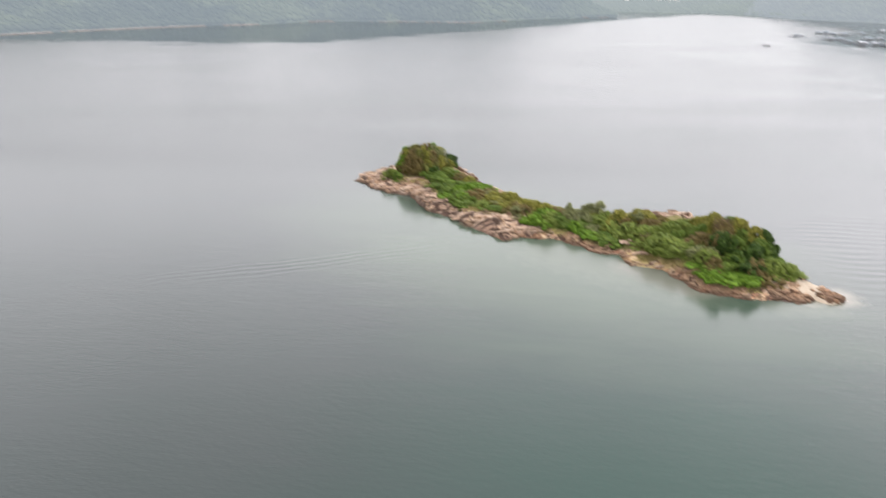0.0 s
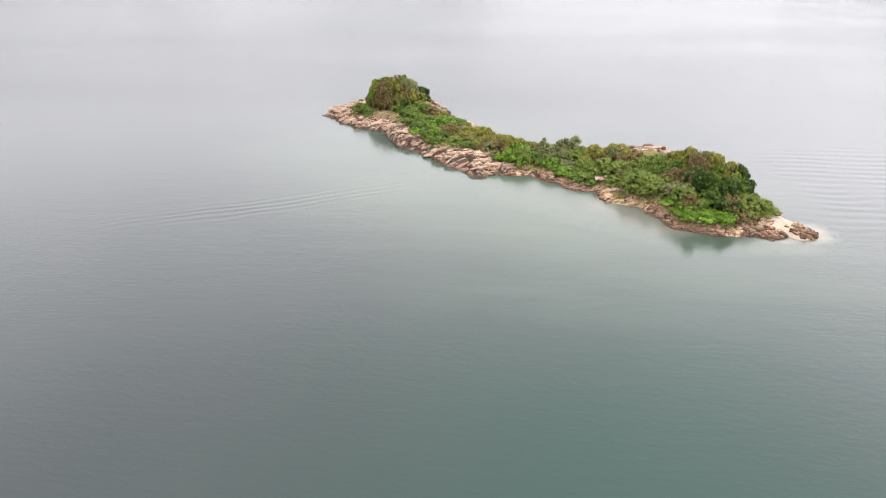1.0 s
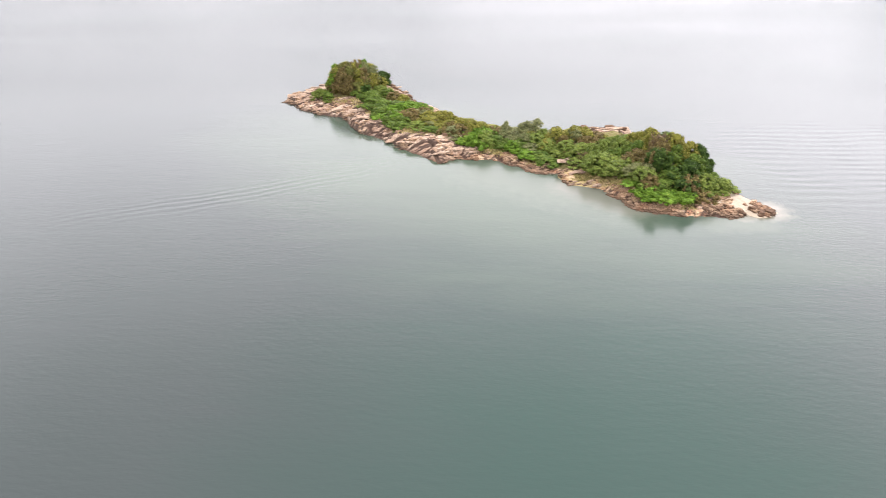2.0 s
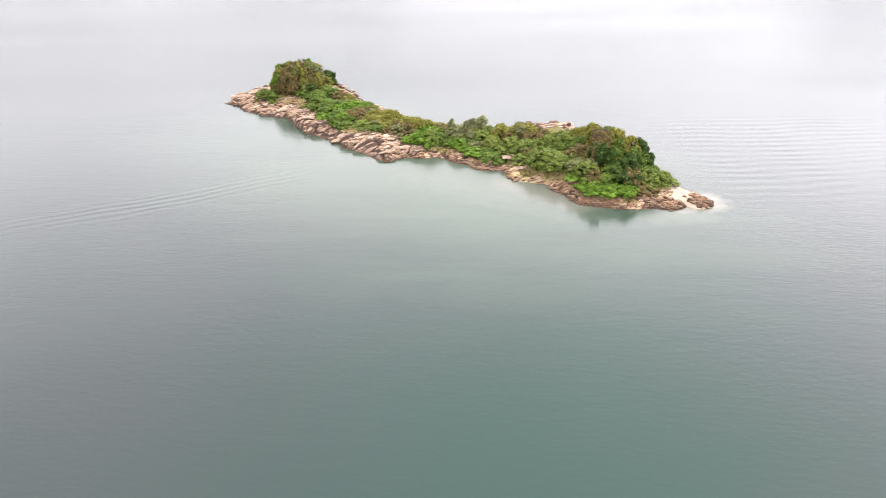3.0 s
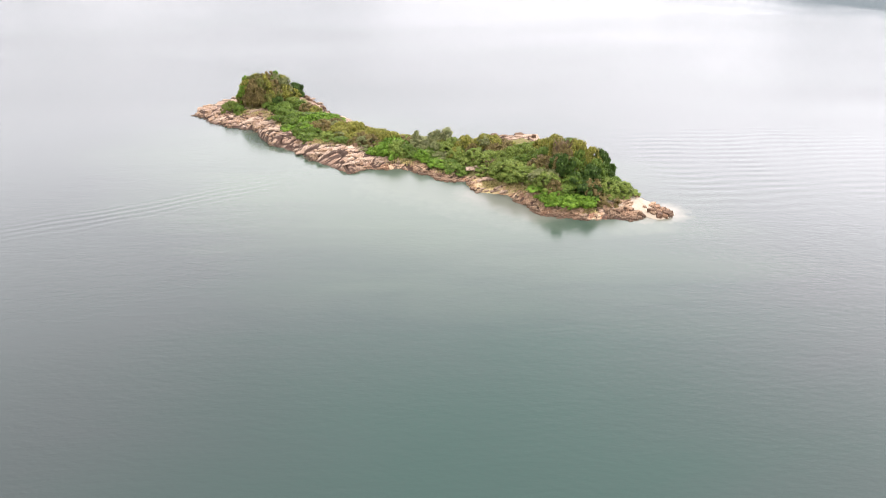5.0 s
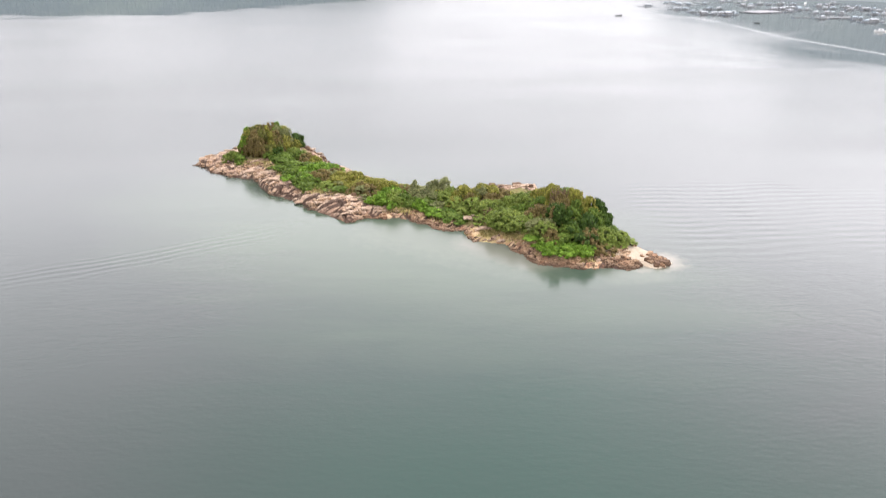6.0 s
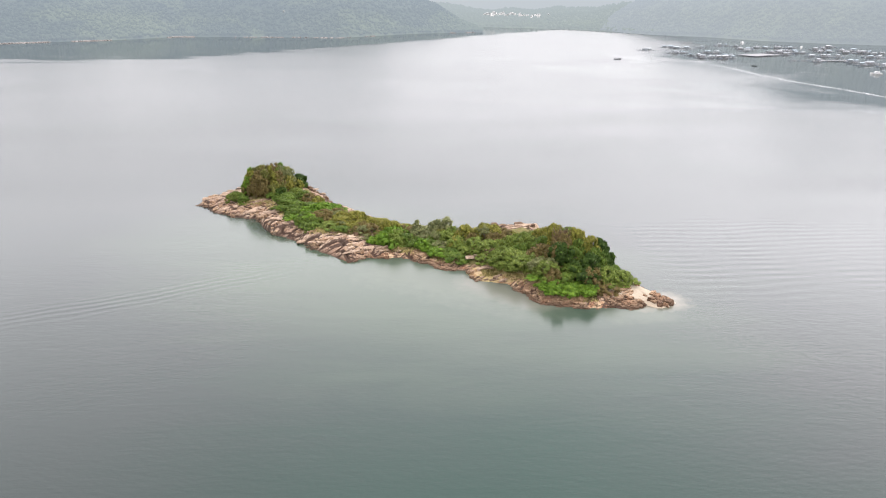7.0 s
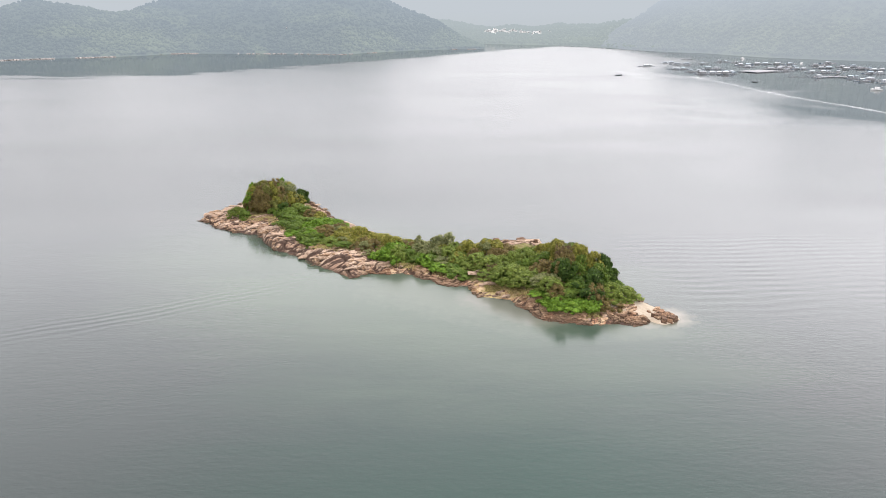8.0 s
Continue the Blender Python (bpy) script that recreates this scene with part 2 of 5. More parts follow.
def shallow_mask(m):
    """1 over the sand by the island, fading over some 40 m of uneven shelf."""
    c = m.n("TexCoord")
    place = m.n("VectorMath", Vector=c.outputs["Object"])
    place.operation = "SUBTRACT"
    place.inputs[1].default_value = (-6, 124, 0)
    rot = m.n("VectorRotate", Vector=place.outputs[0])
    rot.rotation_type = "Z_AXIS"
    rot.inputs["Angle"].default_value = radians(31)
    sep = m.n("SeparateXYZ", Vector=rot.outputs[0])
    u = m.math("DIVIDE", sep.outputs["X"], 62.0)
    w = m.math("DIVIDE", m.math("ADD", sep.outputs["Y"], 9.0), 36.0)
    d = m.math("SQRT", m.math("ADD", m.math("MULTIPLY", u, u), m.math("MULTIPLY", w, w)))
    streak = m.noise(m.coords((0.02, 0.09, 1), 30), 1.0, 4, 0.6, 0.5)
    d = m.math("ADD", d, m.math("MULTIPLY", m.math("SUBTRACT", streak, 0.5), 0.9))
    return m.remap(d, 0.35, 1.15, 0.8, 0.0)


# ------------------------------------------------------------------ materials: land
def joints(m):
    """Distance from the nearest joint of beds that strike along the island's ledges."""
    warp = m.n("TexNoise", Vector=m.n("NewGeometry").outputs["Position"], Scale=0.7, Detail=4.0)
    at = m.n("VectorMath", Vector=warp.outputs["Color"])
    at.operation = "MULTIPLY_ADD"
    at.inputs[1].default_value = (1.6, 1.6, 1.6)
    m.put(at.inputs[2], m.n("NewGeometry").outputs["Position"])
    mp = m.n("Mapping", Vector=at.outputs[0])
    mp.inputs["Rotation"].default_value = (0, 0, radians(-18))
    mp.inputs["Scale"].default_value = (0.24, 1.0, 1.1)
    vor = m.n("TexVoronoi", Vector=mp.outputs[0], Scale=0.6)
    vor.feature = "DISTANCE_TO_EDGE"
    return vor.outputs["Distance"]


def rock_material(name, base, dark, stain):
    m = Mat(name)
    v = m.coords(kind="Object")
    geo = m.n("NewGeometry")
    pos = geo.outputs["Position"]
    big, fine = m.noise(pos, 0.35, 4), m.noise(pos, 3.2, 6, 0.65)
    strata = m.n("TexWave", Vector=m.coords((0.4, 1.1, 2.4), 32), Scale=1.1, Distortion=6.0, Detail=4.0, Detail_Scale=1.5).outputs["Fac"]
    c = m.mix(m.remap(big, 0.35, 0.68), base, stain)
    c = m.mix(m.remap(strata, 0.05, 0.30, 0.32, 0.0), c, dark)
    c = m.mix(m.remap(fine, 0.52, 0.74, 0.0, 0.5), c, dark)
    rnd = m.n("ObjectInfo").outputs["Random"]
    c = m.mix(m.math("MULTIPLY", rnd, 0.55), c, stain)
    c = m.mix(m.remap(m.noise(pos, 1.3, 5, 0.65, 0.4), 0.52, 0.66, 0.0, 0.6), c, tuple(0.55 * x + 0.3 * y for x, y in zip(dark, stain)))
    c = m.mix(m.remap(m.noise(pos, 1.9, 4, 0.6), 0.58, 0.68, 0.0, 0.6), c, tuple(min(0.6, x * 1.22) for x in base))
    # tide mark: the stone is weed-stained up to the high water line
    z = m.n("SeparateXYZ", Vector=pos).outputs["Z"]
    tide = m.math("ADD", z, m.math("MULTIPLY", m.math("SUBTRACT", big, 0.5), 1.2))
    c = m.mix(m.remap(tide, 0.05, 0.55, 0.85, 0.0), c, (0.060, 0.035, 0.023))
    crack = joints(m)
    c = m.mix(m.remap(crack, 0.0, 0.03, 0.7, 0.0), c, tuple(x * 0.6 for x in dark))
    h = m.math("ADD", m.math("ADD", fine, m.math("MULTIPLY", strata, 0.5)), m.remap(crack, 0.0, 0.12, -1.0, 0.0))
    return m.finish(m.principled(Base_Color=c, Roughness=0.88, Specular_IOR_Level=0.2, Normal=m.bump(h, 0.9, 0.16)))


def island_material():
    """Rock along the edge, sand on the spit, earth and dry grass further in."""
    m = Mat("island_ground")
    geo = m.n("NewGeometry")
    pos = geo.outputs["Position"]
    xyz = m.n("SeparateXYZ", Vector=pos)
    big, fine = m.noise(pos, 0.3, 4), m.noise(pos, 2.6, 6, 0.65)
    strata = m.n("TexWave", Vector=m.coords((0.4, 1.1, 2.2), 32), Scale=1.0, Distortion=7.0, Detail=4.0, Detail_Scale=1.4).outputs["Fac"]
    slab = m.n("Attribute")
    slab.attribute_name = "slab"
    rock = m.mix(m.remap(m.math("ADD", m.math("MULTIPLY", slab.outputs["Fac"], -0.55), big), 0.02, 0.38), (0.42, 0.322, 0.235), (0.28, 0.188, 0.130))
    rock = m.mix(m.remap(strata, 0.05, 0.40, 0.65, 0.0), rock, (0.17, 0.105, 0.075))
    rock = m.mix(m.remap(fine, 0.56, 0.74, 0.0, 0.6), rock, (0.15, 0.09, 0.062))
    rock = m.mix(m.remap(m.noise(pos, 1.2, 5, 0.65, 0.5), 0.50, 0.62, 0.0, 0.7), rock, (0.16, 0.098, 0.068))
    rock = m.mix(m.remap(m.noise(pos, 0.9, 5, 0.6), 0.56, 0.66, 0.0, 0.55), rock, (0.47, 0.395, 0.32))
    tide = m.math("ADD", xyz.outputs["Z"], m.math("MULTIPLY", m.math("SUBTRACT", big, 0.5), 1.0))
    rock = m.mix(m.remap(tide, 0.05, 0.62, 0.90, 0.0), rock, (0.062, 0.036, 0.024))
    red = m.n("Attribute")
    red.attribute_name = "rust"
    rusty = m.mix(m.remap(fine, 0.42, 0.60), (0.32, 0.170, 0.095), (0.075, 0.034, 0.022))
    rusty = m.mix(m.remap(m.noise(pos, 0.8, 4), 0.45, 0.58, 0.0, 0.85), rusty, (0.46, 0.345, 0.215))
    rock = m.mix(m.remap(m.math("ADD", red.outputs["Fac"], m.math("SUBTRACT", big, 0.5)), 0.35, 0.65, 0.0, 0.85), rock, rusty)
    joint = m.n("Attribute")
    joint.attribute_name = "joint"
    seam = m.math("ADD", joint.outputs["Fac"], m.math("MULTIPLY", m.math("SUBTRACT", fine, 0.5), 0.7))
    rock = m.mix(m.remap(seam, 0.34, 0.66, 0.0, 0.9), rock, (0.045, 0.027, 0.020))
    earth = m.mix(m.remap(fine, 0.4, 0.65), (0.15, 0.115, 0.055), (0.120, 0.130, 0.036))
    sand_c = m.mix(m.remap(fine, 0.4, 0.7), (0.37, 0.315, 0.245), (0.30, 0.248, 0.182))
    wet = m.math("ADD", xyz.outputs["Z"], m.math("MULTIPLY", m.math("SUBTRACT", big, 0.5), 0.5))
    sand_c = m.mix(m.remap(wet, 0.10, 0.30, 0.75, 0.0), sand_c, (0.30, 0.245, 0.18))
    dry = m.mix(m.remap(fine, 0.4, 0.66), (0.40, 0.310, 0.150), (0.23, 0.190, 0.075))
    soil = m.n("Attribute")
    soil.attribute_name = "cover"
    cov = m.n("SeparateXYZ", Vector=soil.outputs["Vector"])
    c = m.mix(m.remap(m.math("ADD", cov.outputs["X"], m.math("MULTIPLY", m.math("SUBTRACT", fine, 0.5), 0.8)), 0.35, 0.65), rock, earth)
    c = m.mix(cov.outputs["Y"], c, sand_c)
    c = m.mix(m.remap(m.math("ADD", cov.outputs["Z"], m.math("MULTIPLY", m.math("SUBTRACT", big, 0.5), 0.8)), 0.4, 0.6), c, m.mix(m.remap(big, 0.42, 0.58, 0.0, 0.8), dry, rusty))
    bare = m.math("SUBTRACT", 1.0, m.math("MAXIMUM", cov.outputs["Y"], m.math("MAXIMUM", cov.outputs["Z"], cov.outputs["X"])), True)
    h = m.math("ADD", fine, m.math("MULTIPLY", m.math("MULTIPLY", strata, 0.5), bare))
    return m.finish(m.principled(Base_Color=c, Roughness=0.9, Specular_IOR_Level=0.2, Normal=m.bump(h, 0.8, 0.15)))


def leaf_material(name, a, b, dry, dry_share=0.15):
    """Leaves between the colours a and b, clump by clump, with some dry ones."""
    m = Mat(name)
    geo = m.n("NewGeometry")
    island = geo.outputs["Random Per Island"]
    rnd = m.n("ObjectInfo").outputs["Random"]
    tone = m.n("Attribute")
    tone.attribute_name = "tone"
    wide = m.noise(geo.outputs["Position"], 0.30, 3, 0.6, 0.5)
    mixed = m.math("ADD", m.math("MULTIPLY", tone.outputs["Fac"], 0.75), m.math("MULTIPLY", m.math("SUBTRACT", wide, 0.35), 0.8), True)
    c = m.mix(mixed, a, b)
    c = m.mix(m.math("MULTIPLY", rnd, 0.35), c, tuple((x + y) * 0.30 for x, y in zip(a, b)))
    c = m.mix(m.remap(island, 1 - dry_share, 1 - dry_share * 0.5, 0.0, 0.9), c, dry)
    c = m.mix(m.remap(island, 0.0, 0.50, 0.75, 0.0), c, tuple(x * 0.35 for x in a))
    c = m.mix(m.remap(m.math("FRACT", m.math("MULTIPLY", island, 7.0)), 0.72, 1.0, 0.0, 0.75), c, tuple(x * 1.3 for x in b))
    surf = m.principled(Base_Color=c, Roughness=0.6, Specular_IOR_Level=0.08)
    back = m.n("BsdfTranslucent", Color=c).outputs[0]
    mx = m.nt.nodes.new("ShaderNodeMixShader")
    mx.inputs[0].default_value = 0.06
    m.nt.links.new(surf, mx.inputs[1])
    m.nt.links.new(back, mx.inputs[2])
    return m.finish(mx.outputs[0])


def painted_haze_material(name, low, high, mist, amount, rise=0.1):
    """Wooded slopes behind a kilometre and more of mist: the haze is painted in, as a mist-coloured glow mixed over the
    woods' own colour.
    """
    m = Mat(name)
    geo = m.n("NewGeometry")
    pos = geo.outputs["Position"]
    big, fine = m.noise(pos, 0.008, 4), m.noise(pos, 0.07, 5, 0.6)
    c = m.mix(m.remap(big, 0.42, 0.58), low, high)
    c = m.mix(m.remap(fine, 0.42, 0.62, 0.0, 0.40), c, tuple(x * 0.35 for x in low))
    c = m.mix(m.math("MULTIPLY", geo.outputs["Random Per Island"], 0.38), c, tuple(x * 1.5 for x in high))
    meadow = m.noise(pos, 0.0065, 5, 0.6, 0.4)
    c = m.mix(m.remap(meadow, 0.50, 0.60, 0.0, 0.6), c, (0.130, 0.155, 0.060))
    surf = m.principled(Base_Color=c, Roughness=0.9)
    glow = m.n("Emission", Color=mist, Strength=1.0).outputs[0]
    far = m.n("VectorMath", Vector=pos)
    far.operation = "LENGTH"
    # the painted haze thickens with distance and with height
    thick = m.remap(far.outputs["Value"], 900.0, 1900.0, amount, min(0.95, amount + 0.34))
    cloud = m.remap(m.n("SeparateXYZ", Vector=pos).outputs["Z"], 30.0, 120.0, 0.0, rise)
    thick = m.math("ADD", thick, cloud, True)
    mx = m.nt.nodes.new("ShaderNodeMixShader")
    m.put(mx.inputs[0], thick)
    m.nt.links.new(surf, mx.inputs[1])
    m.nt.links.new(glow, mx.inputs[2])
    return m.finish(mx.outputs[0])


WATER = water_material()
GROUND = island_material()
ROCK = rock_material("pink_rock", (0.42, 0.325, 0.240), (0.09, 0.055, 0.038), (0.31, 0.212, 0.145))
BROWN_ROCK = rock_material("brown_rock", (0.42, 0.300, 0.195), (0.045, 0.027, 0.018), (0.25, 0.140, 0.082))
DARK_ROCK = rock_material("dark_wet_rock", (0.21, 0.135, 0.085), (0.028, 0.018, 0.013), (0.11, 0.064, 0.040))
BARK = plain("grey_bark", (0.16, 0.12, 0.09), 0.9, 0.4, 4)
TWIGS = plain("reddish_twigs", (0.15, 0.095, 0.065), 0.9, 0.3, 4)
LEAVES = {
    "bright": leaf_material("bright_leaves", (0.066, 0.132, 0.014), (0.140, 0.232, 0.026), (0.176, 0.184, 0.040), 0.05),
    "green": leaf_material("green_leaves", (0.045, 0.083, 0.013), (0.120, 0.174, 0.029), (0.160, 0.128, 0.040), 0.07),
    "fine": leaf_material("fine_pale_leaves", (0.080, 0.120, 0.021), (0.172, 0.218, 0.044), (0.184, 0.160, 0.048), 0.06),
    "dark": leaf_material("dark_leaves", (0.019, 0.042, 0.008), (0.056, 0.094, 0.018), (0.072, 0.072, 0.024), 0.04),
    "olive": leaf_material("olive_leaves", (0.104, 0.116, 0.019), (0.240, 0.228, 0.044), (0.208, 0.144, 0.056), 0.12),
    "brown": leaf_material("dry_vine_leaves", (0.082, 0.065, 0.023), (0.185, 0.148, 0.050), (0.168, 0.104, 0.056), 0.20),
    "vine": leaf_material("creeper_leaves", (0.054, 0.070, 0.016), (0.156, 0.164, 0.040), (0.168, 0.120, 0.056), 0.14),
    "grey": leaf_material("grey_green_leaves", (0.112, 0.132, 0.050), (0.216, 0.224, 0.092), (0.192, 0.160, 0.080), 0.1),
    "twig": leaf_material("withered_leaves", (0.112, 0.076, 0.042), (0.192, 0.144, 0.060), (0.168, 0.104, 0.052), 0.3),
}

WOODS_WEST = painted_haze_material("misty_woods", (0.020, 0.034, 0.020), (0.055, 0.070, 0.036), (0.44, 0.515, 0.595), 0.62, 0.22)
WOODS_EAST = painted_haze_material("mistier_woods", (0.028, 0.044, 0.024), (0.066, 0.082, 0.034), (0.57, 0.635, 0.705), 0.70, 0.30)
WOODS_FAR = painted_haze_material("misty_valley", (0.04, 0.06, 0.03), (0.07, 0.09, 0.04), (0.51, 0.58, 0.61), 0.66)
RANGE_FAR = painted_haze_material("far_range", (0.05, 0.07, 0.05), (0.06, 0.08, 0.05), (0.62, 0.675, 0.725), 0.93)

# ------------------------------------------------------------------ the sea
water = mesh_object("water", [(-6000, -6000, 0), (6000, -6000, 0), (6000, 6000, 0), (-6000, 6000, 0)], [(0, 1, 2, 3)], WATER)
tagged(water, "calm grey-green sea with faint ripples under mist", "sea", kind="structure")

# ------------------------------------------------------------------ the island's ground
FRONT = [(-57.1, 157.2), (-53.4, 152.9), (-49, 149.3), (-45.9, 147.3), (-43.2, 146.9), (-41.6, 146.3), (-39.8, 144.2), (-38.1, 140.3), (-36.5, 137.4), (-34.2, 134.8), (-31.5, 133), (-28.7, 130.6), (-25.4, 126.4),
         (-22.6, 124.1), (-19.2, 121), (-16.6, 119), (-15, 120.9), (-13.8, 122.1), (-8.9, 121.2), (-5.2, 120), (-2, 118.2), (-1, 116.6), (2.5, 114.6), (4, 114.3), (5, 112.2), (6.3, 110.2), (9.7, 109.3),
         (11.3, 107.8), (13.5, 104.9), (14.7, 102), (16.2, 100.4), (18.5, 99.5), (21.9, 99.1), (25.2, 98.6), (29.4, 98.2), (32.9, 99.1), (34, 98.4), (35.8, 98.9), (37.2, 100.4)]
BACK = [(-57.1, 158.6), (-56, 164.5), (-53, 171), (-47, 174), (-38, 173.5), (-32, 169.5), (-27, 160.5), (-21.5, 152.5), (-17, 147.5), (-9, 141.5), (-4, 139.5), (3, 138.5),
        (8, 138.5), (12, 139.5), (18, 138), (23, 129.5), (27, 119.5), (30, 113.2), (32.5, 109.6), (34.3, 106), (36.3, 103), (37.2, 101)]
# where the plants begin behind the bare rock
SCRUB = [(-58, 175), (-50.5, 156), (-45, 154.5), (-41, 153.5), (-37.5, 149.5), (-33.6, 143), (-30, 137.5), (-26.8, 133), (-20.8, 130.5), (-16, 128), (-9, 123.8), (-2.6, 121.8), (1.6, 119),
         (4.6, 116.6), (9.5, 113.6), (12.6, 110.2), (15.5, 106.4), (16.9, 102.6), (20.3, 100.9), (25.1, 101.5), (28.1, 102.8), (31.5, 105.8), (32.5, 112), (34, 130)]


def inland(x, y):
    """Distance inside the shore, negative in the water; rough near the edge."""
    ragged = fbm(x, y, 0.35, 3, 5) * 0.9
    d = np.minimum(y - steps(x, FRONT), steps(x, BACK) - y) * 0.82
    d = np.minimum(d, np.minimum(x + 57.6, 37.5 - x))
    return d + ragged


def knoll(x, y, cx, cy, r, h):
    return h * np.exp(-((x - cx) ** 2 + (y - cy) ** 2) / (r * r))


def blocks(x, y, long, wide, turn, seed):
    """Beds broken by joints into long blocks: the step of the block under each place, and its distance from the nearest joint."""
    x, y = np.asarray(x, float), np.asarray(y, float)
    bend = fbm(x, y, 0.08, 2, 17) * 2.2
    c, s = math.cos(radians(turn)), math.sin(radians(turn))
    u, w = (x * c + y * s) / long, (y * c - x * s + bend) / wide
    table = np.random.RandomState(seed).rand(64, 64, 5)
    iu, iw = np.floor(u).astype(int), np.floor(w).astype(int)
    best, second, step = np.full(u.shape, 9.0), np.full(u.shape, 9.0), np.zeros(u.shape)
    for a in (-1, 0, 1):
        for b in (-1, 0, 1):
            k = table[(iu + a) % 64, (iw + b) % 64]
            du, dw = iu + a + k[..., 0] - u, iw + b + k[..., 1] - w
            d = np.maximum(np.abs(du), np.abs(dw)) * 0.6 + np.hypot(du, dw) * 0.4
            tilt = (k[..., 2] - 0.5) * 0.9 + du * (k[..., 3] - 0.5) * 0.5 - dw * (0.12 + 0.3 * k[..., 4])
            near = d < best
            second = np.where(near, best, np.minimum(second, d))
            step = np.where(near, tilt, step)
            best = np.where(near, d, best)
    return step, second - best


def ground(x, y):
    x, y = np.asarray(x, float), np.asarray(y, float)
    d = inland(x, y)
    edge = steps(x, [(-58, 0.7), (-46, 0.9), (-40, 1.2), (-34, 1.5), (-20, 1.3), (-5, 0.85), (6, 0.55), (12, 0.45), (18, 0.6), (26, 0.5), (29, 0.4), (37, 0.35)])
    z = np.where(d > 0, edge * (1 - np.exp(-d / 1.3)), d * 0.45)
    z = z + np.clip(d / 9, 0, 1) * steps(x, [(-58, 0.3), (-40, 0.9), (-18, 0.8), (0, 0.4), (30, 0.0)])
    z = z + np.clip(d / 6, 0, 1) * (knoll(x, y, -40.5, 162, 6.5, 1.1) + knoll(x, y, 22, 113, 9.5, 3.6) + knoll(x, y, 12, 126, 9, 1.4) + knoll(x, y, 14.0, 136.5, 3.6, 2.4) + knoll(x, y, 18.2, 135, 3.6, 1.9))
    # broken beds that dip along the island: broad slabs, split again into smaller blocks
    rough = np.clip(d / 0.8, 0, 1) * steps(x, [(-58, 1), (10, 1), (14, 0.8), (26, 0.7), (29, 0.15), (38, 0.15)])
    rough = rough * (1 - 0.85 * np.clip(1 - np.hypot((x - 8.4) / 1.4, y - 111.5) / 4.0, 0, 1))
    slab, gap = blocks(x, y, 6.5, 2.7, 24.0, 3)
    step, crack = blocks(x, y, 3.8, 0.85, 22.0, 5)
    z = z + rough * (slab * 0.70 + step * 0.36 + fbm(x, y, 0.5, 4, 3) * 0.22 - 0.40 * np.clip(1 - gap / 0.10, 0, 1) - 0.14 * np.clip(1 - crack / 0.16, 0, 1))
    return np.maximum(z, -2.5)


def build_island():
    xs, ys = np.arange(-62, 41, 0.22), np.arange(92, 180, 0.22)
    x, y = np.meshgrid(xs, ys, indexing="ij")
    z = ground(x, y)
    nu, nv = x.shape
    faces = grid_faces(nu, nv)
    zf = z.ravel()[faces].max(1)
    faces = faces[zf > -1.2]
    used = np.unique(faces)
    remap = np.full(nu * nv, -1)
    remap[used] = np.arange(len(used))
    co = np.stack([x.ravel(), y.ravel(), z.ravel()], 1)[used]
    ob = mesh_object("island", co, remap[faces], GROUND)
    d = np.clip((co[:, 1] - steps(co[:, 0], SCRUB)) / 3.0 + 0.6, 0, 1)
    back = np.clip((steps(co[:, 0], BACK) - co[:, 1] - steps(co[:, 0], [(-40, 7), (-20, 6), (-12, 3), (5, 3), (8, 5), (20, 5), (23, 2)])) / 2.0, 0, 1)
    d = np.where(co[:, 0] < -33, np.clip((7.0 - np.hypot(co[:, 0] + 40.5, co[:, 1] - 161)) / 2.0, 0, 1), d * back)
    wavy = fbm(co[:, 0], co[:, 1], 0.4, 3, 6)
    sand = np.clip((co[:, 0] - 25.6 + wavy) / 1.5, 0, 1) * np.clip((co[:, 1] - 100.8 + wavy + np.clip(co[:, 0] - 32.2, 0, 4) * 3) / 0.8, 0, 1)
    sand = np.maximum(sand, 0.9 * np.clip((1.5 - np.hypot((co[:, 0] - 9.5 + (co[:, 1] - 109.7) * 0.9) / 2.6, (co[:, 1] - 109.7) / 0.9) + wavy) / 0.8, 0, 1))
    dry = np.clip(1.35 - np.hypot((co[:, 0] - 8.6 - (co[:, 1] - 111.5) * -0.9) / 4.6, (co[:, 1] - 111.4) / 3.8), 0, 1)
    me = ob.data
    at = me.attributes.new("cover", "FLOAT_VECTOR", "POINT")
    at.data.foreach_set("vector", np.stack([d, sand, dry], 1).ravel())
    slab, gap = blocks(co[:, 0], co[:, 1], 6.5, 2.7, 24.0, 3)
    block, crack = blocks(co[:, 0], co[:, 1], 3.8, 0.85, 22.0, 5)
    at = me.attributes.new("slab", "FLOAT", "POINT")
    at.data.foreach_set("value", np.clip(0.5 + slab * 0.6 + block * 0.55, 0, 1))
    at = me.attributes.new("joint", "FLOAT", "POINT")
    at.data.foreach_set("value", np.maximum(np.clip(1.25 - gap / 0.16, 0, 1), 0.85 * np.clip(1.2 - crack / 0.28, 0, 1)))
    at = me.attributes.new("rust", "FLOAT", "POINT")
    at.data.foreach_set("value", steps(co[:, 0], [(-60, 0.15), (-40, 0.1), (-22, 0.15), (-12, 0.55), (-6, 0.7), (4, 0.6), (9, 0.3), (13, 0.8), (25, 0.75), (28, 0.3)]) * np.clip((127 - co[:, 1]) / 4, 0.12, 1))
    return tagged(ob, "long low island of pinkish rock ledges with a sand spit", "island", kind="structure")


island = build_island()


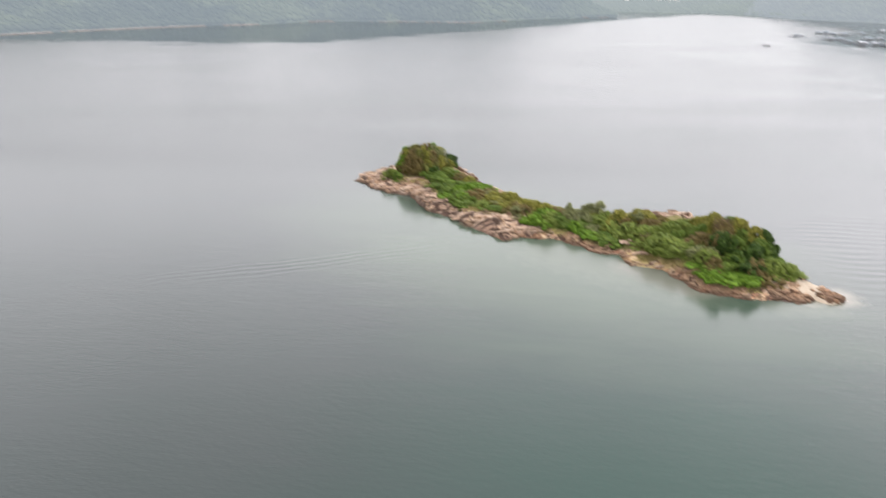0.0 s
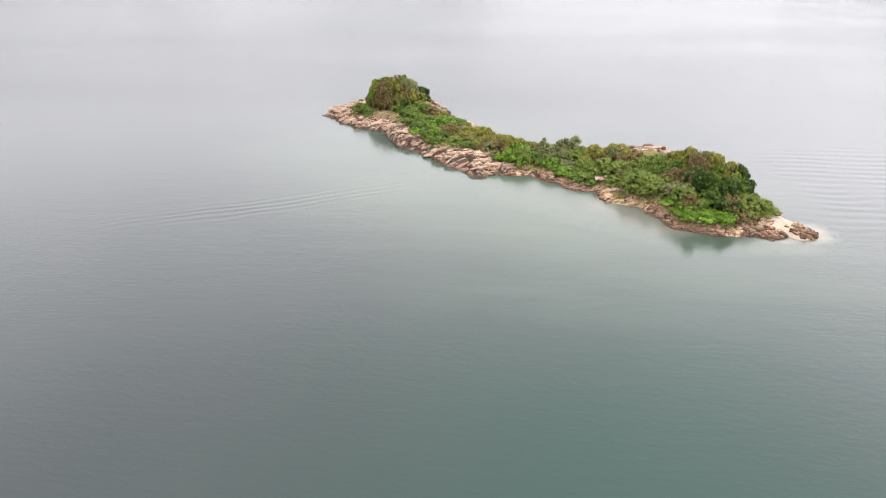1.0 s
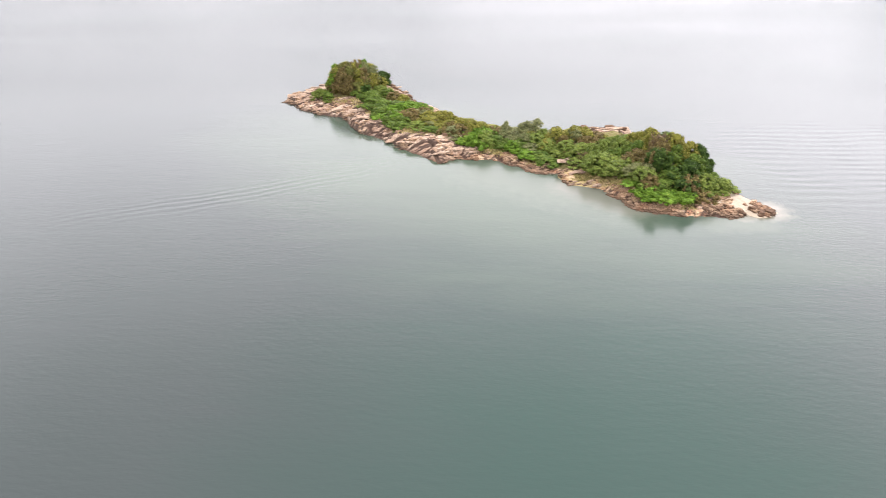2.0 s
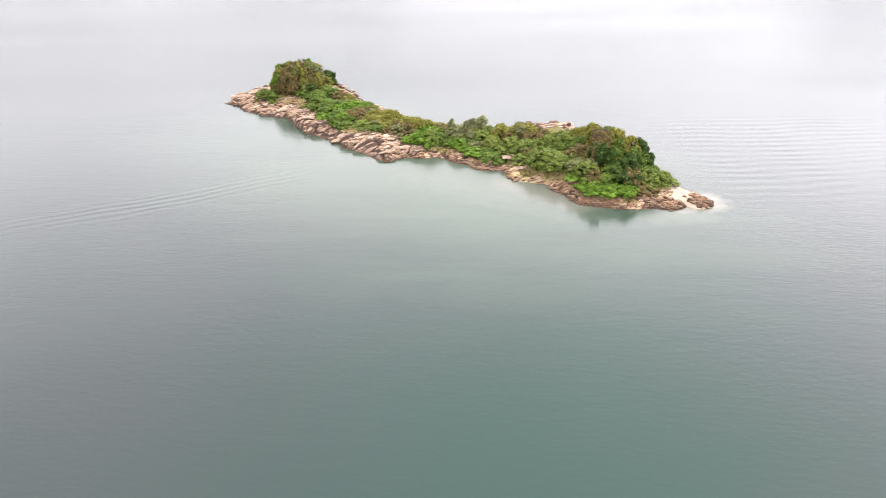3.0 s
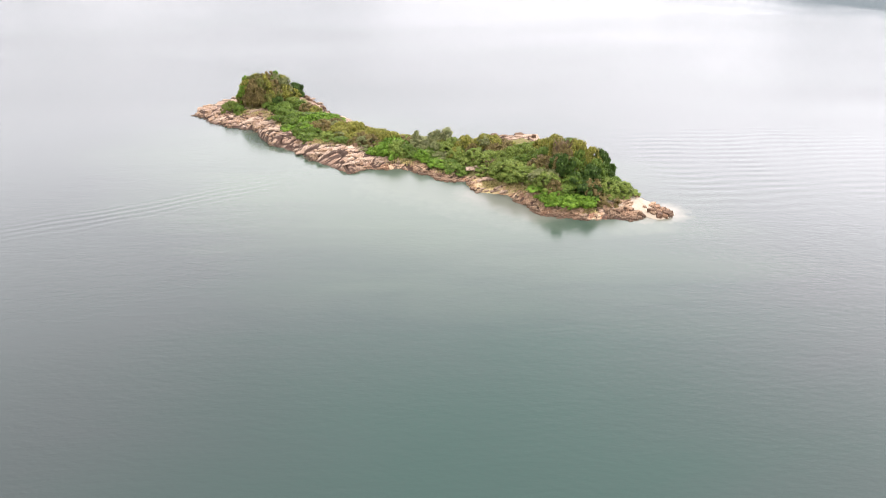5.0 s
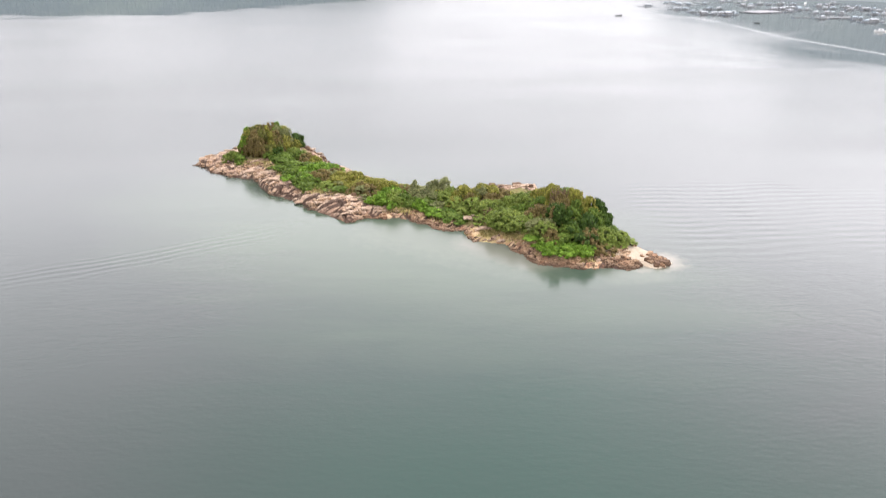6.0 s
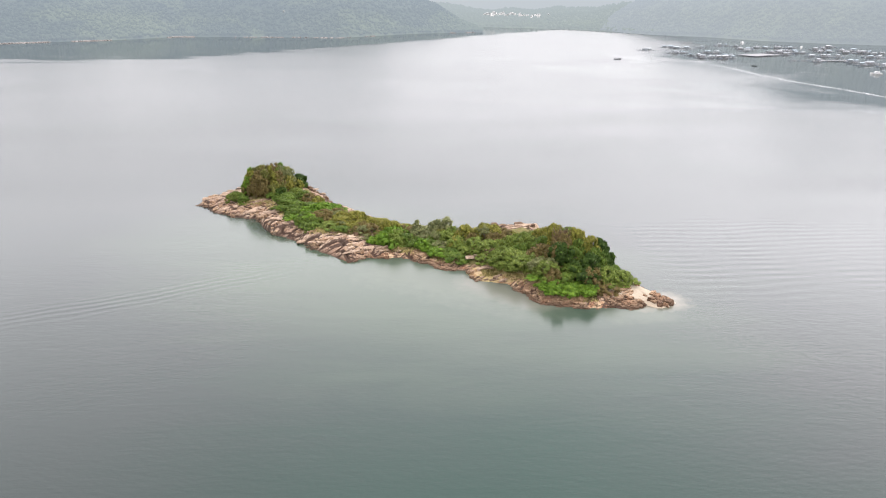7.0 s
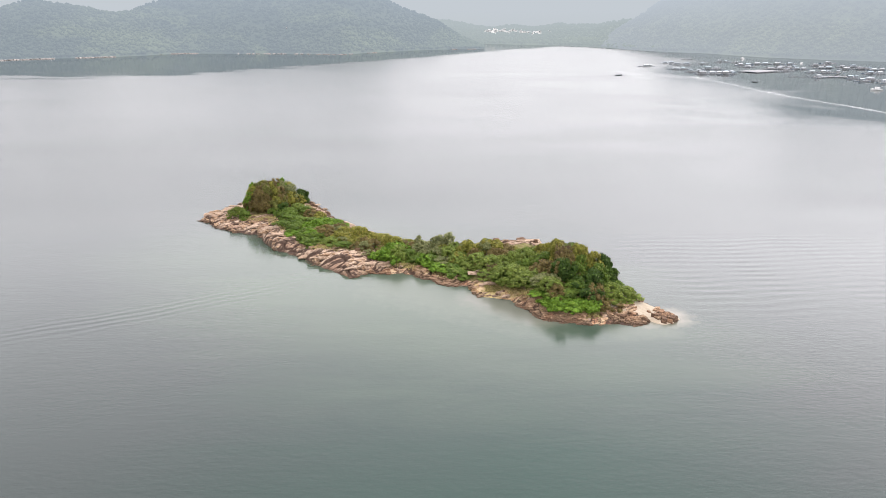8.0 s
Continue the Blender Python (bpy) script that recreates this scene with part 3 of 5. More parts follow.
# ------------------------------------------------------------------ plants
def crown_mesh(name, seed, shape, radius, height, leaf, aspect, clumps, size, count):
    """A crown of single leaves set on uneven clumps, with gaps between the clumps. Every clump has a tone of its own."""
    r = np.random.RandomState(seed)
    up = r.rand(clumps)
    ang = r.rand(clumps) * 2 * np.pi
    if shape == "spread":                        # low, wide, in tiers
        out, z = np.sqrt(r.rand(clumps)), 0.35 + 0.6 * r.rand(clumps)
        z = z * (1 - 0.45 * out**2)
    elif shape == "column":
        z = 0.15 + 0.82 * up
        out = np.sqrt(r.rand(clumps)) * np.clip(np.sin(np.clip(z, 0.1, 1) * np.pi) ** 0.45, 0.25, 1)
    elif shape == "drape":                       # steep sides hung with creepers
        z = 0.08 + 0.9 * up**0.8
        out = np.clip(1.02 - np.maximum(z - 0.45, 0) ** 2 * 2.4, 0.1, 1.05) * (0.45 + 0.55 * r.rand(clumps) ** 0.5)
    elif shape == "airy":
        z = 0.30 + 0.68 * up**0.7
        out = np.sqrt(r.rand(clumps)) * np.sqrt(np.clip(1.15 - z**2, 0.1, 1))
    else:                                        # dome
        z = np.clip(up**0.75, 0.06, 0.98)
        out = np.sqrt(np.clip(1 - z**2, 0.02, 1)) * (0.62 + 0.38 * r.rand(clumps))
    bulge = 1 + 0.20 * np.sin(ang * 2 + r.rand() * 6) + 0.14 * np.sin(ang * 3 + r.rand() * 6)
    centre = np.stack([out * bulge * np.cos(ang) * radius, out * bulge * np.sin(ang) * radius, z * height * (1 - size[1] * 0.25)], 1)
    big = size[0] + (size[1] - size[0]) * r.rand(clumps) ** 1.5
    which = r.choice(clumps, count, p=big**2 / (big**2).sum())
    away = centre - np.array([0, 0, height * 0.25])
    away /= np.linalg.norm(away, axis=1, keepdims=True) + 1e-6
    dirs = r.normal(size=(count, 3))
    dirs /= np.linalg.norm(dirs, axis=1, keepdims=True)
    dirs = dirs + away[which] * 0.55 + np.array([0, 0, 0.35])
    dirs /= np.linalg.norm(dirs, axis=1, keepdims=True)
    tall = {"drape": 1.2, "spread": 0.55, "airy": 0.8}.get(shape, 0.85)
    reach = (0.62 + 0.50 * r.rand(count)) * (1 + 0.45 * (r.rand(count) < 0.12))
    at = centre[which] + dirs * (big[which] * reach)[:, None] * np.array([1, 1, tall])
    at[:, 2] = np.clip(at[:, 2] * height / np.percentile(at[:, 2], 99.3), 0.05, height * 1.06)
    nrm = dirs * 0.9 + np.array([0, 0, 0.25]) + r.normal(size=(count, 3)) * 0.33
    nrm /= np.linalg.norm(nrm, axis=1, keepdims=True)
    hang = np.array([0, 0, -1.0]) if shape == "drape" else np.array([0, 0, 0.0])
    side = np.cross(nrm, r.normal(size=(count, 3)) + hang * 0.5)
    side /= np.linalg.norm(side, axis=1, keepdims=True) + 1e-6
    tip = np.cross(nrm, side)
    ln = leaf * (0.6 + 0.8 * r.rand(count))[:, None]
    wd = ln * aspect
    v = np.stack([at - tip * ln * 0.4 + side * wd, at + tip * ln * 0.6 - nrm * ln * 0.12, at - tip * ln * 0.4 - side * wd], 1).reshape(-1, 3)
    me = bpy.data.meshes.new(name)
    me.from_pydata(v.tolist(), [], np.arange(count * 3).reshape(-1, 3).tolist())
    tone = me.attributes.new("tone", "FLOAT", "POINT")
    tone.data.foreach_set("value", np.repeat(np.clip(r.rand(clumps)[which] * 0.8 + r.rand(count) * 0.2, 0, 1), 3))
    me.update()
    return me


def trunk_mesh(seed, height, radius, spread, bark, stems=(1, 2, 3), twigs=4):
    r = random.Random(seed)
    bm = bmesh.new()
    for _ in range(r.choice(stems)):
        lean = Vector((r.uniform(-0.25, 0.25), r.uniform(-0.25, 0.25), 0)) * height
        fork = lean * 0.5 + Vector((0, 0, height * 0.45))
        limb(bm, (lean.x * 0.1, lean.y * 0.1, -0.4), fork, radius, radius * 0.65, 7)
        for _ in range(twigs):
            a = r.uniform(0, 6.28)
            end = fork + Vector((math.cos(a) * spread * 0.55, math.sin(a) * spread * 0.55, height * r.uniform(0.2, 0.42)))
            limb(bm, fork, end, radius * 0.5, radius * 0.2, 5)
            if twigs > 4:
                for _ in range(3):
                    b = a + r.uniform(-0.9, 0.9)
                    limb(bm, fork.lerp(end, r.uniform(0.4, 0.9)), end + Vector((math.cos(b) * spread * 0.3, math.sin(b) * spread * 0.3, height * r.uniform(0.0, 0.25))), radius * 0.25, radius * 0.1, 4)
    me = bpy.data.meshes.new("trunk")
    bm.to_mesh(me)
    bm.free()
    me.materials.append(bark)
    return me


KINDS = {   # name, shape, radius, height, leaf length, leaf width, clumps, clump size, leaves, label, category
    "bright": ("leafy_shrub", "spread", 2.1, 2.6, 0.46, 0.34, 52, (0.25, 0.60), 2600, "bright green broad-leaved shrub on the rocky island", "shrub"),
    "green": ("green_shrub", "dome", 2.1, 3.0, 0.34, 0.36, 66, (0.22, 0.66), 3300, "mid-green rounded shrub on the rocky island", "shrub"),
    "fine": ("fine_leaved_shrub", "dome", 2.3, 3.0, 0.25, 0.38, 110, (0.20, 0.48), 4600, "dense pale green dome-shaped shrub with small leaves", "shrub"),
    "dark": ("dark_tree", "column", 1.8, 3.6, 0.44, 0.38, 40, (0.30, 0.70), 2500, "dark green glossy-leaved small tree", "tree"),
    "olive": ("olive_shrub", "dome", 2.0, 3.0, 0.27, 0.34, 74, (0.20, 0.58), 3600, "yellowish olive-green shrub with fine foliage", "shrub"),
    "brown": ("dry_vine_thicket", "drape", 1.9, 3.0, 0.28, 0.30, 60, (0.22, 0.55), 3200, "thicket hung with dry brownish vines", "thicket"),
    "vine": ("vine_curtain", "drape", 1.9, 3.0, 0.28, 0.34, 60, (0.22, 0.60), 3400, "tall thicket under a green curtain of creepers", "thicket"),
    "grey": ("airy_tree", "airy", 1.8, 3.4, 0.22, 0.30, 30, (0.28, 0.55), 2300, "open-crowned grey-green small tree", "tree"),
    "twig": ("bare_shrub", "airy", 1.5, 2.6, 0.22, 0.22, 26, (0.25, 0.50), 600, "half-dead shrub of bare reddish-brown twigs", "shrub"),
}
PLANTS = {}
for _i, (_k, (_name, _shape, _r, _h, _leaf, _wide, _clumps, _size, _n, _label, _cat)) in enumerate(KINDS.items()):
    PLANTS[_k] = []
    for _j in range(8):                          # four low ones, four tall ones
        _up = 1 if _j < 4 else 2
        _me = crown_mesh("crown", 100 + _i * 10 + _j, _shape, _r, _h * _up, _leaf * 0.88, _wide * 1.2, _clumps * _up, _size, round(_n * (1.5 if _up == 1 else 2.2)))
        _me.materials.append(LEAVES[_k])
        PLANTS[_k].append((_me, trunk_mesh(200 + _i * 10 + _j, _h * _up * (1.1 if _k == "twig" else 0.8), 0.07 + 0.015 * _j, _r, TWIGS if _k == "twig" else BARK, (3, 4) if _k == "twig" else (1, 2, 3), 9 if _k == "twig" else 4)))
_pr = random.Random(4)


def plant(kind, x, y, top, width=1.0):
    """A plant rooted at x, y whose crown reaches up to the height top."""
    name, label, cat, tall = KINDS[kind][0], KINDS[kind][9], KINDS[kind][10], KINDS[kind][3]
    z = float(ground(x, y)) - 0.12
    up = 2 if top - z > 1.45 * tall else 1
    crown, trunk = PLANTS[kind][_pr.randrange(4) + 4 * (up - 1)]
    base = new(name)
    base.empty_display_size = 0.3
    for part_name, me in (("trunk", trunk), ("crown", crown)):
        o = new(part_name, me)
        o.parent = base
    base.matrix_world = pose(x, y, z, _pr.uniform(-4, 4), _pr.uniform(-4, 4), _pr.uniform(0, 360)) @ Matrix.Diagonal((width * _pr.uniform(0.88, 1.12), width, max(top - z, 0.5) / (tall * up), 1))
    return tagged(base, label, cat, cat + "s on the island")


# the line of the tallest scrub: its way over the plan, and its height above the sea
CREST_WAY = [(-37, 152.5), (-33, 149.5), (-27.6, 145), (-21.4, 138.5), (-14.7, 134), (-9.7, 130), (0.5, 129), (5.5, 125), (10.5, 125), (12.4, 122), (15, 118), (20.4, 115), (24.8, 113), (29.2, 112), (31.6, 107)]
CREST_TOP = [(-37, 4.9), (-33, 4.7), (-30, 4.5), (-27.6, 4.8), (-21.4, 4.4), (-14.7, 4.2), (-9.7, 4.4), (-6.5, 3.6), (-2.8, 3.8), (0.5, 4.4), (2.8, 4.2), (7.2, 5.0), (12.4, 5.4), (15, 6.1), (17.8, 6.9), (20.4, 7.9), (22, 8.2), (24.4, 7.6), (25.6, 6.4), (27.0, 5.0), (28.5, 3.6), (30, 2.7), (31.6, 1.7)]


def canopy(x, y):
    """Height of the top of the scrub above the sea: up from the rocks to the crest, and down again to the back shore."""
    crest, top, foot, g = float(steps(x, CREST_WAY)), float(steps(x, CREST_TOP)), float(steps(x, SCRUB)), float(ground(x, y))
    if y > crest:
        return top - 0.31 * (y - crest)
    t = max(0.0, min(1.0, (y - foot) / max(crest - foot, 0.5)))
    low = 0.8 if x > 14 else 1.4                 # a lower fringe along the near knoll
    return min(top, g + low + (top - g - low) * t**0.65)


# which plant grows where: the middles of patches of one kind
PATCHES = {
    "green": [(-31, 146), (-27, 134), (-21, 131), (-5, 124.5), (3, 120), (15.5, 114.5), (18, 116), (23, 108.8), (27, 106.5), (21, 105.2)],
    "bright": [(-27, 142), (-24, 131), (-10.5, 128.5), (-1.5, 122), (17, 103.3), (19.5, 102), (22.5, 102), (26.3, 109)],
    "fine": [(-7.5, 126), (1.5, 125), (5, 122), (13.3, 119), (12, 112.5), (14, 111.5), (14.3, 109), (28, 104.5), (30.2, 106)],
    "olive": [(-20, 136), (-16.5, 134.5), (-12.5, 131), (7, 125.5), (19.5, 115.5), (24, 113.5), (10, 131)],
    "brown": [(-23.3, 137), (-14, 129.8), (8, 122.5), (16.2, 112.6), (21, 110.8), (25.6, 103.4)],
    "dark": [(19.8, 108), (18.5, 106), (28, 112), (22.6, 105.4), (24.6, 106.2)],
    "grey": [(-3, 128), (16.5, 107), (3, 132)],
}


def kind_at(x, y, r):
    """The kind of the nearest patch, now and then another."""
    if r.random() < 0.10:
        return r.choice(("green", "olive", "fine", "grey", "brown"))
    return min((math.hypot(x - px, y - py) + r.uniform(0, 2.6), k) for k, places in PATCHES.items() for px, py in places)[1]


def belt(x0, x1, spacing, seed):
    """Scrub between the bare front ledges and the back shore, in uneven rows."""
    r = random.Random(seed)
    x = x0
    while x < x1:
        front, back = float(steps(x, SCRUB)) + 1.0, float(steps(x, BACK)) - 2.0
        y = front + r.uniform(0, 0.6)
        while y < back:
            px, py = x + r.uniform(-0.6, 0.6) * spacing, y + r.uniform(-0.5, 0.5)
            kind = kind_at(px, py, r)
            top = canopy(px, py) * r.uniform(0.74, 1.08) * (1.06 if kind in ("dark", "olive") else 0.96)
            if (math.hypot(px + 40.5, py - 162) > 6.4 and math.hypot((px - 16) / 7.0, (py - 135.5) / 5.2) > 1.0 and math.hypot(px - 7, py - 117.6) > 1.5
                    and top - float(ground(px, py)) > 0.6):
                plant(kind, px, py, top, r.uniform(0.62, 1.08))
            y += spacing * r.uniform(0.80, 1.25) * (1.5 if py > float(steps(px, CREST_WAY)) + 3 else 1.0)
        x += spacing * 0.92


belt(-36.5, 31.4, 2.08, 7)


def knoll_thicket(seed):
    """The tall thicket on the far knoll: a steep dome hung with dry vines, leafy at the top."""
    r = random.Random(seed)
    for i in range(36):
        a, d = i * 2.39996 + r.uniform(-0.3, 0.3), math.sqrt((i + 0.5) / 36)
        dx, dy = math.cos(a) * d, math.sin(a) * d
        x, y = -40.7 + dx * 5.6, 161.2 + dy * 5.2
        top = 8.3 - 2.2 * d**4 + r.choice((-1.5, -0.9, -0.4, 0.2, 0.5))
        if dx > 0.45:
            kind = r.choice(("grey", "vine", "grey", "olive"))
        elif dy < -0.35 and dx < 0.1:
            kind = r.choice(("brown", "brown", "vine", "brown"))
        else:
            kind = r.choice(("vine", "olive", "vine", "brown"))
        plant(kind, x, y, top, r.uniform(0.72, 0.98))


knoll_thicket(1)
plant("bright", -44.9, 160.0, 8.1, 0.62)
plant("bright", -45.8, 158.8, 6.5, 0.55)
plant("bright", -38.6, 161.4, 9.3, 0.58)
plant("olive", -41.2, 161.0, 8.6, 0.6)
plant("brown", -42.6, 157.0, 7.4, 0.75)
plant("brown", -41.2, 156.4, 6.6, 0.70)
plant("vine", -39.4, 156.2, 5.4, 0.75)
plant("grey", -36.0, 160.5, 8.0, 0.85)
plant("grey", -38.0, 160.2, 9.1, 0.62)
plant("grey", -36.9, 159.2, 8.5, 0.62)
plant("olive", -43.2, 160.6, 8.9, 0.50)
plant("dark", -37.4, 155.6, 4.8, 0.70)
plant("green", -38.8, 154.8, 3.9, 0.75)
plant("dark", -34.6, 163.6, 6.0, 0.85)
plant("green", -35.0, 166.0, 4.6, 0.8)
plant("fine", -48.0, 156.2, 3.6, 1.0)
plant("green", -46.2, 155.4, 3.0, 0.85)
plant("green", -35.6, 154.0, 4.0, 0.9)
plant("fine", -34.0, 157.0, 4.3, 0.95)
plant("green", -32.0, 154.5, 4.2, 0.9)
plant("brown", -30.2, 153.0, 4.0, 0.9)
plant("olive", -28.0, 150.6, 4.0, 0.9)
plant("green", -37.5, 153.0, 3.4, 0.8)
# plants that stand out of the scrub
plant("grey", 0.9, 129.0, 5.7, 1.15)
plant("grey", -1.2, 129.6, 5.0, 0.8)
plant("grey", -4.9, 130.5, 4.6, 0.6)
plant("grey", 8.0, 127.0, 5.0, 0.8)
plant("twig", 8.9, 116.9, 3.4, 0.9)
plant("twig", 9.8, 117.2, 3.3, 0.7)
plant("twig", 20.9, 113.0, 8.1, 0.9)
plant("twig", 19.6, 112.2, 7.6, 0.7)
plant("dark", 27.5, 112.4, 6.8, 0.70)
plant("dark", 28.5, 111.4, 5.0, 0.6)
plant("dark", 28.0, 111.9, 5.9, 0.62)
plant("olive", 25.9, 112.4, 7.2, 0.8)
plant("fine", 12.0, 113.4, 4.5, 1.25)
plant("fine", 14.2, 111.2, 4.2, 1.2)
plant("fine", 11.2, 115.6, 4.2, 0.95)
plant("grey", 16.0, 108.4, 4.0, 0.9)
plant("green", 9.6, 118.6, 3.6, 0.8)
plant("bright", 15.8, 106.6, 2.4, 0.8)
plant("bright", 17.7, 103.2, 2.3, 0.95)
plant("bright", 20.2, 102.5, 2.4, 1.0)
plant("bright", 22.6, 102.6, 2.4, 0.95)
plant("bright", 24.2, 103.2, 2.5, 0.75)
plant("fine", 27.6, 105.6, 4.1, 0.95)
plant("fine", 29.8, 106.3, 3.3, 0.95)
plant("olive", 20.0, 115.0, 8.4, 0.85)
plant("brown", 20.6, 112.0, 8.0, 0.7)
plant("olive", 23.6, 112.6, 8.3, 0.95)
plant("green", 26.2, 109.2, 6.2, 0.8)


# ------------------------------------------------------------------ distant shores
def polar_land(name, knots, label, woods, tree_count, seed, tree=(5.0, 9.0), step=0.25):
    """Wooded land: knots of bearing, distance of its shore, height of its ridge, depth from shore to ridge."""
    k = np.array(knots, float)
    th = np.arange(k[0, 0], k[-1, 0] + 1e-6, step)
    fr = np.concatenate([[-0.01, 0.0, 0.012], np.linspace(0.04, 1.6, 44)])
    T, F = np.meshgrid(th, fr, indexing="ij")

    def place(T, F):
        D, H, R = (np.interp(T, k[:, 0], k[:, c]) for c in (1, 2, 3))
        dist = D + F * R + np.clip(F * 20, 0, 1) * 0
        x, y = np.sin(np.radians(T)) * dist, np.cos(np.radians(T)) * dist
        rise = np.where(F < 1, np.sin(np.clip(F, 0, 1) * np.pi / 2) ** 1.05, 1 - 0.5 * (F - 1))
        gully = 1 + np.clip(F * 4, 0, 1) * (0.22 * fbm(x, y, 0.011, 4, seed) + 0.10 * np.abs(fbm(x, y, 0.03, 3, seed + 1)))
        z = np.where(F <= 0, -4.0, 2.2 + H * rise * gully)
        return np.stack([x, y, z], -1)

    co = place(T, F).reshape(-1, 3)
    ob = mesh_object(name, co, grid_faces(*T.shape), woods, smooth=True)
    tagged(ob, label, "hill", kind="structure")
    if tree_count:
        r = np.random.RandomState(seed)
        tt = k[0, 0] + r.rand(tree_count) * (k[-1, 0] - k[0, 0])
        ff = 0.01 + r.rand(tree_count) ** 1.3 * 1.05
        p = place(tt, ff)
        size = (tree[0] + (tree[1] - tree[0]) * r.rand(tree_count) ** 2) * 0.5
        base = bmesh.new()
        bmesh.ops.create_icosphere(base, subdivisions=1, radius=1.0)
        bv = np.array([v.co[:] for v in base.verts])
        bf = np.array([[v.index for v in f.verts] for f in base.faces])
        base.free()
        lump = bv[None] * (1 + 0.5 * (r.rand(tree_count, len(bv), 1) - 0.5)) * np.array([1, 1, 0.85]) * size[:, None, None]
        v = (lump + p[:, None] + np.array([0, 0, 1.0]) * (size * 0.35)[:, None, None]).reshape(-1, 3)
        f = (bf[None] + (np.arange(tree_count) * len(bv))[:, None, None]).reshape(-1, 3)
        w = mesh_object("woods", v, f, woods, smooth=True)
        tagged(w, "misty hillside woodland canopy of many small trees", "woodland", kind="stuff")
    return ob


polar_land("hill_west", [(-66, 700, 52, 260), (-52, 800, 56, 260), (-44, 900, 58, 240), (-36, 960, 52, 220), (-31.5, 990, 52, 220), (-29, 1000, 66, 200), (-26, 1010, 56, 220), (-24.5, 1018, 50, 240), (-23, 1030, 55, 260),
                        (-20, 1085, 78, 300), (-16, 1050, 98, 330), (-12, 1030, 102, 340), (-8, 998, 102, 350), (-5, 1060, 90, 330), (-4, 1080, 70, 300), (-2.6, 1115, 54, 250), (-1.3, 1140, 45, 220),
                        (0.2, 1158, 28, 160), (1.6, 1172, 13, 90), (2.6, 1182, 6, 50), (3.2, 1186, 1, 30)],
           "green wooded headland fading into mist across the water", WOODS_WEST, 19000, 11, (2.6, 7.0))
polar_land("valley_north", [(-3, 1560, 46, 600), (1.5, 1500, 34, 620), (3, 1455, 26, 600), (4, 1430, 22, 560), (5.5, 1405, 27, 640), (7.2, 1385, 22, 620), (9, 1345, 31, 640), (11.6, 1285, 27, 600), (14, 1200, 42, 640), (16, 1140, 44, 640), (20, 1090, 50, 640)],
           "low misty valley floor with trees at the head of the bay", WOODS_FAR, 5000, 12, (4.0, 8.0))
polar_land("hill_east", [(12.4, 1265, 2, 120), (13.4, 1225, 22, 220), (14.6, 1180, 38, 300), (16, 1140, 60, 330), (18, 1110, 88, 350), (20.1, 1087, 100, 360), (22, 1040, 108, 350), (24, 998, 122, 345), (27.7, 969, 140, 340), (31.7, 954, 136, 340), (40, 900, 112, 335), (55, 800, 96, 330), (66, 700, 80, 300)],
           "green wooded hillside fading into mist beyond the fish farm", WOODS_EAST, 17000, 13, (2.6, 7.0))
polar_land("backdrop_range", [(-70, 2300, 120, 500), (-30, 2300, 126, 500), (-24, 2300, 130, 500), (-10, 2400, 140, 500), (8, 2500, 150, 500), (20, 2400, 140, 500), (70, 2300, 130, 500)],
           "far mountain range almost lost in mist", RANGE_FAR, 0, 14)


# ------------------------------------------------------------------ boulders and slabs of the shore
def slab_mesh(seed, material, long=1.0, wide=0.55, high=0.32):
    """An angular broken slab: the hull of a jittered block."""
    r = random.Random(seed)
    bm = bmesh.new()
    for sx in (-1, 1):
        for sy in (-1, 1):
            for sz in (-1, 1):
                for _ in range(2):
                    cut = 1.0 if sz < 0 else r.uniform(0.62, 0.98)
                    bm.verts.new((sx * long * cut * r.uniform(0.55, 1.0), sy * wide * cut * r.uniform(0.6, 1.0), sz * high * r.uniform(0.65, 1.0)))
    made = bmesh.ops.convex_hull(bm, input=bm.verts)
    bmesh.ops.delete(bm, geom=list({v for v in made["geom_interior"] + made["geom_unused"] if isinstance(v, bmesh.types.BMVert)}), context="VERTS")
    me = bpy.data.meshes.new("rock")
    bm.to_mesh(me)
    bm.free()
    me.materials.append(material)
    return me


SLABS = [slab_mesh(i, ROCK, 2.1, 0.55 + 0.12 * (i % 4), 0.18 + 0.05 * (i % 3)) for i in range(10)]
CHUNKS = [slab_mesh(40 + i, BROWN_ROCK, 0.8, 0.55 + 0.06 * (i % 3), 0.40 + 0.06 * (i % 3)) for i in range(10)]
DARK_CHUNKS = [slab_mesh(70 + i, DARK_ROCK, 0.85, 0.5 + 0.06 * (i % 3), 0.34 + 0.07 * (i % 3)) for i in range(8)]
_rr = random.Random(9)


def rock(x, y, size, brown=0, turn=None, lift=-0.02, parent=None):
    o = new("rock", _rr.choice((SLABS, CHUNKS, DARK_CHUNKS)[int(brown)]))
    o.parent = parent or island
    slope = 24 if turn is None else turn
    o.matrix_world = pose(x, y, float(ground(x, y)) + lift * size, _rr.uniform(-4, 16), _rr.uniform(-9, 9), slope + _rr.uniform(-13, 13)) @ Matrix.Diagonal(
        (size * _rr.uniform(0.8, 1.3), size * _rr.uniform(0.7, 1.2), size * _rr.uniform(0.7, 1.3), 1))
    return o


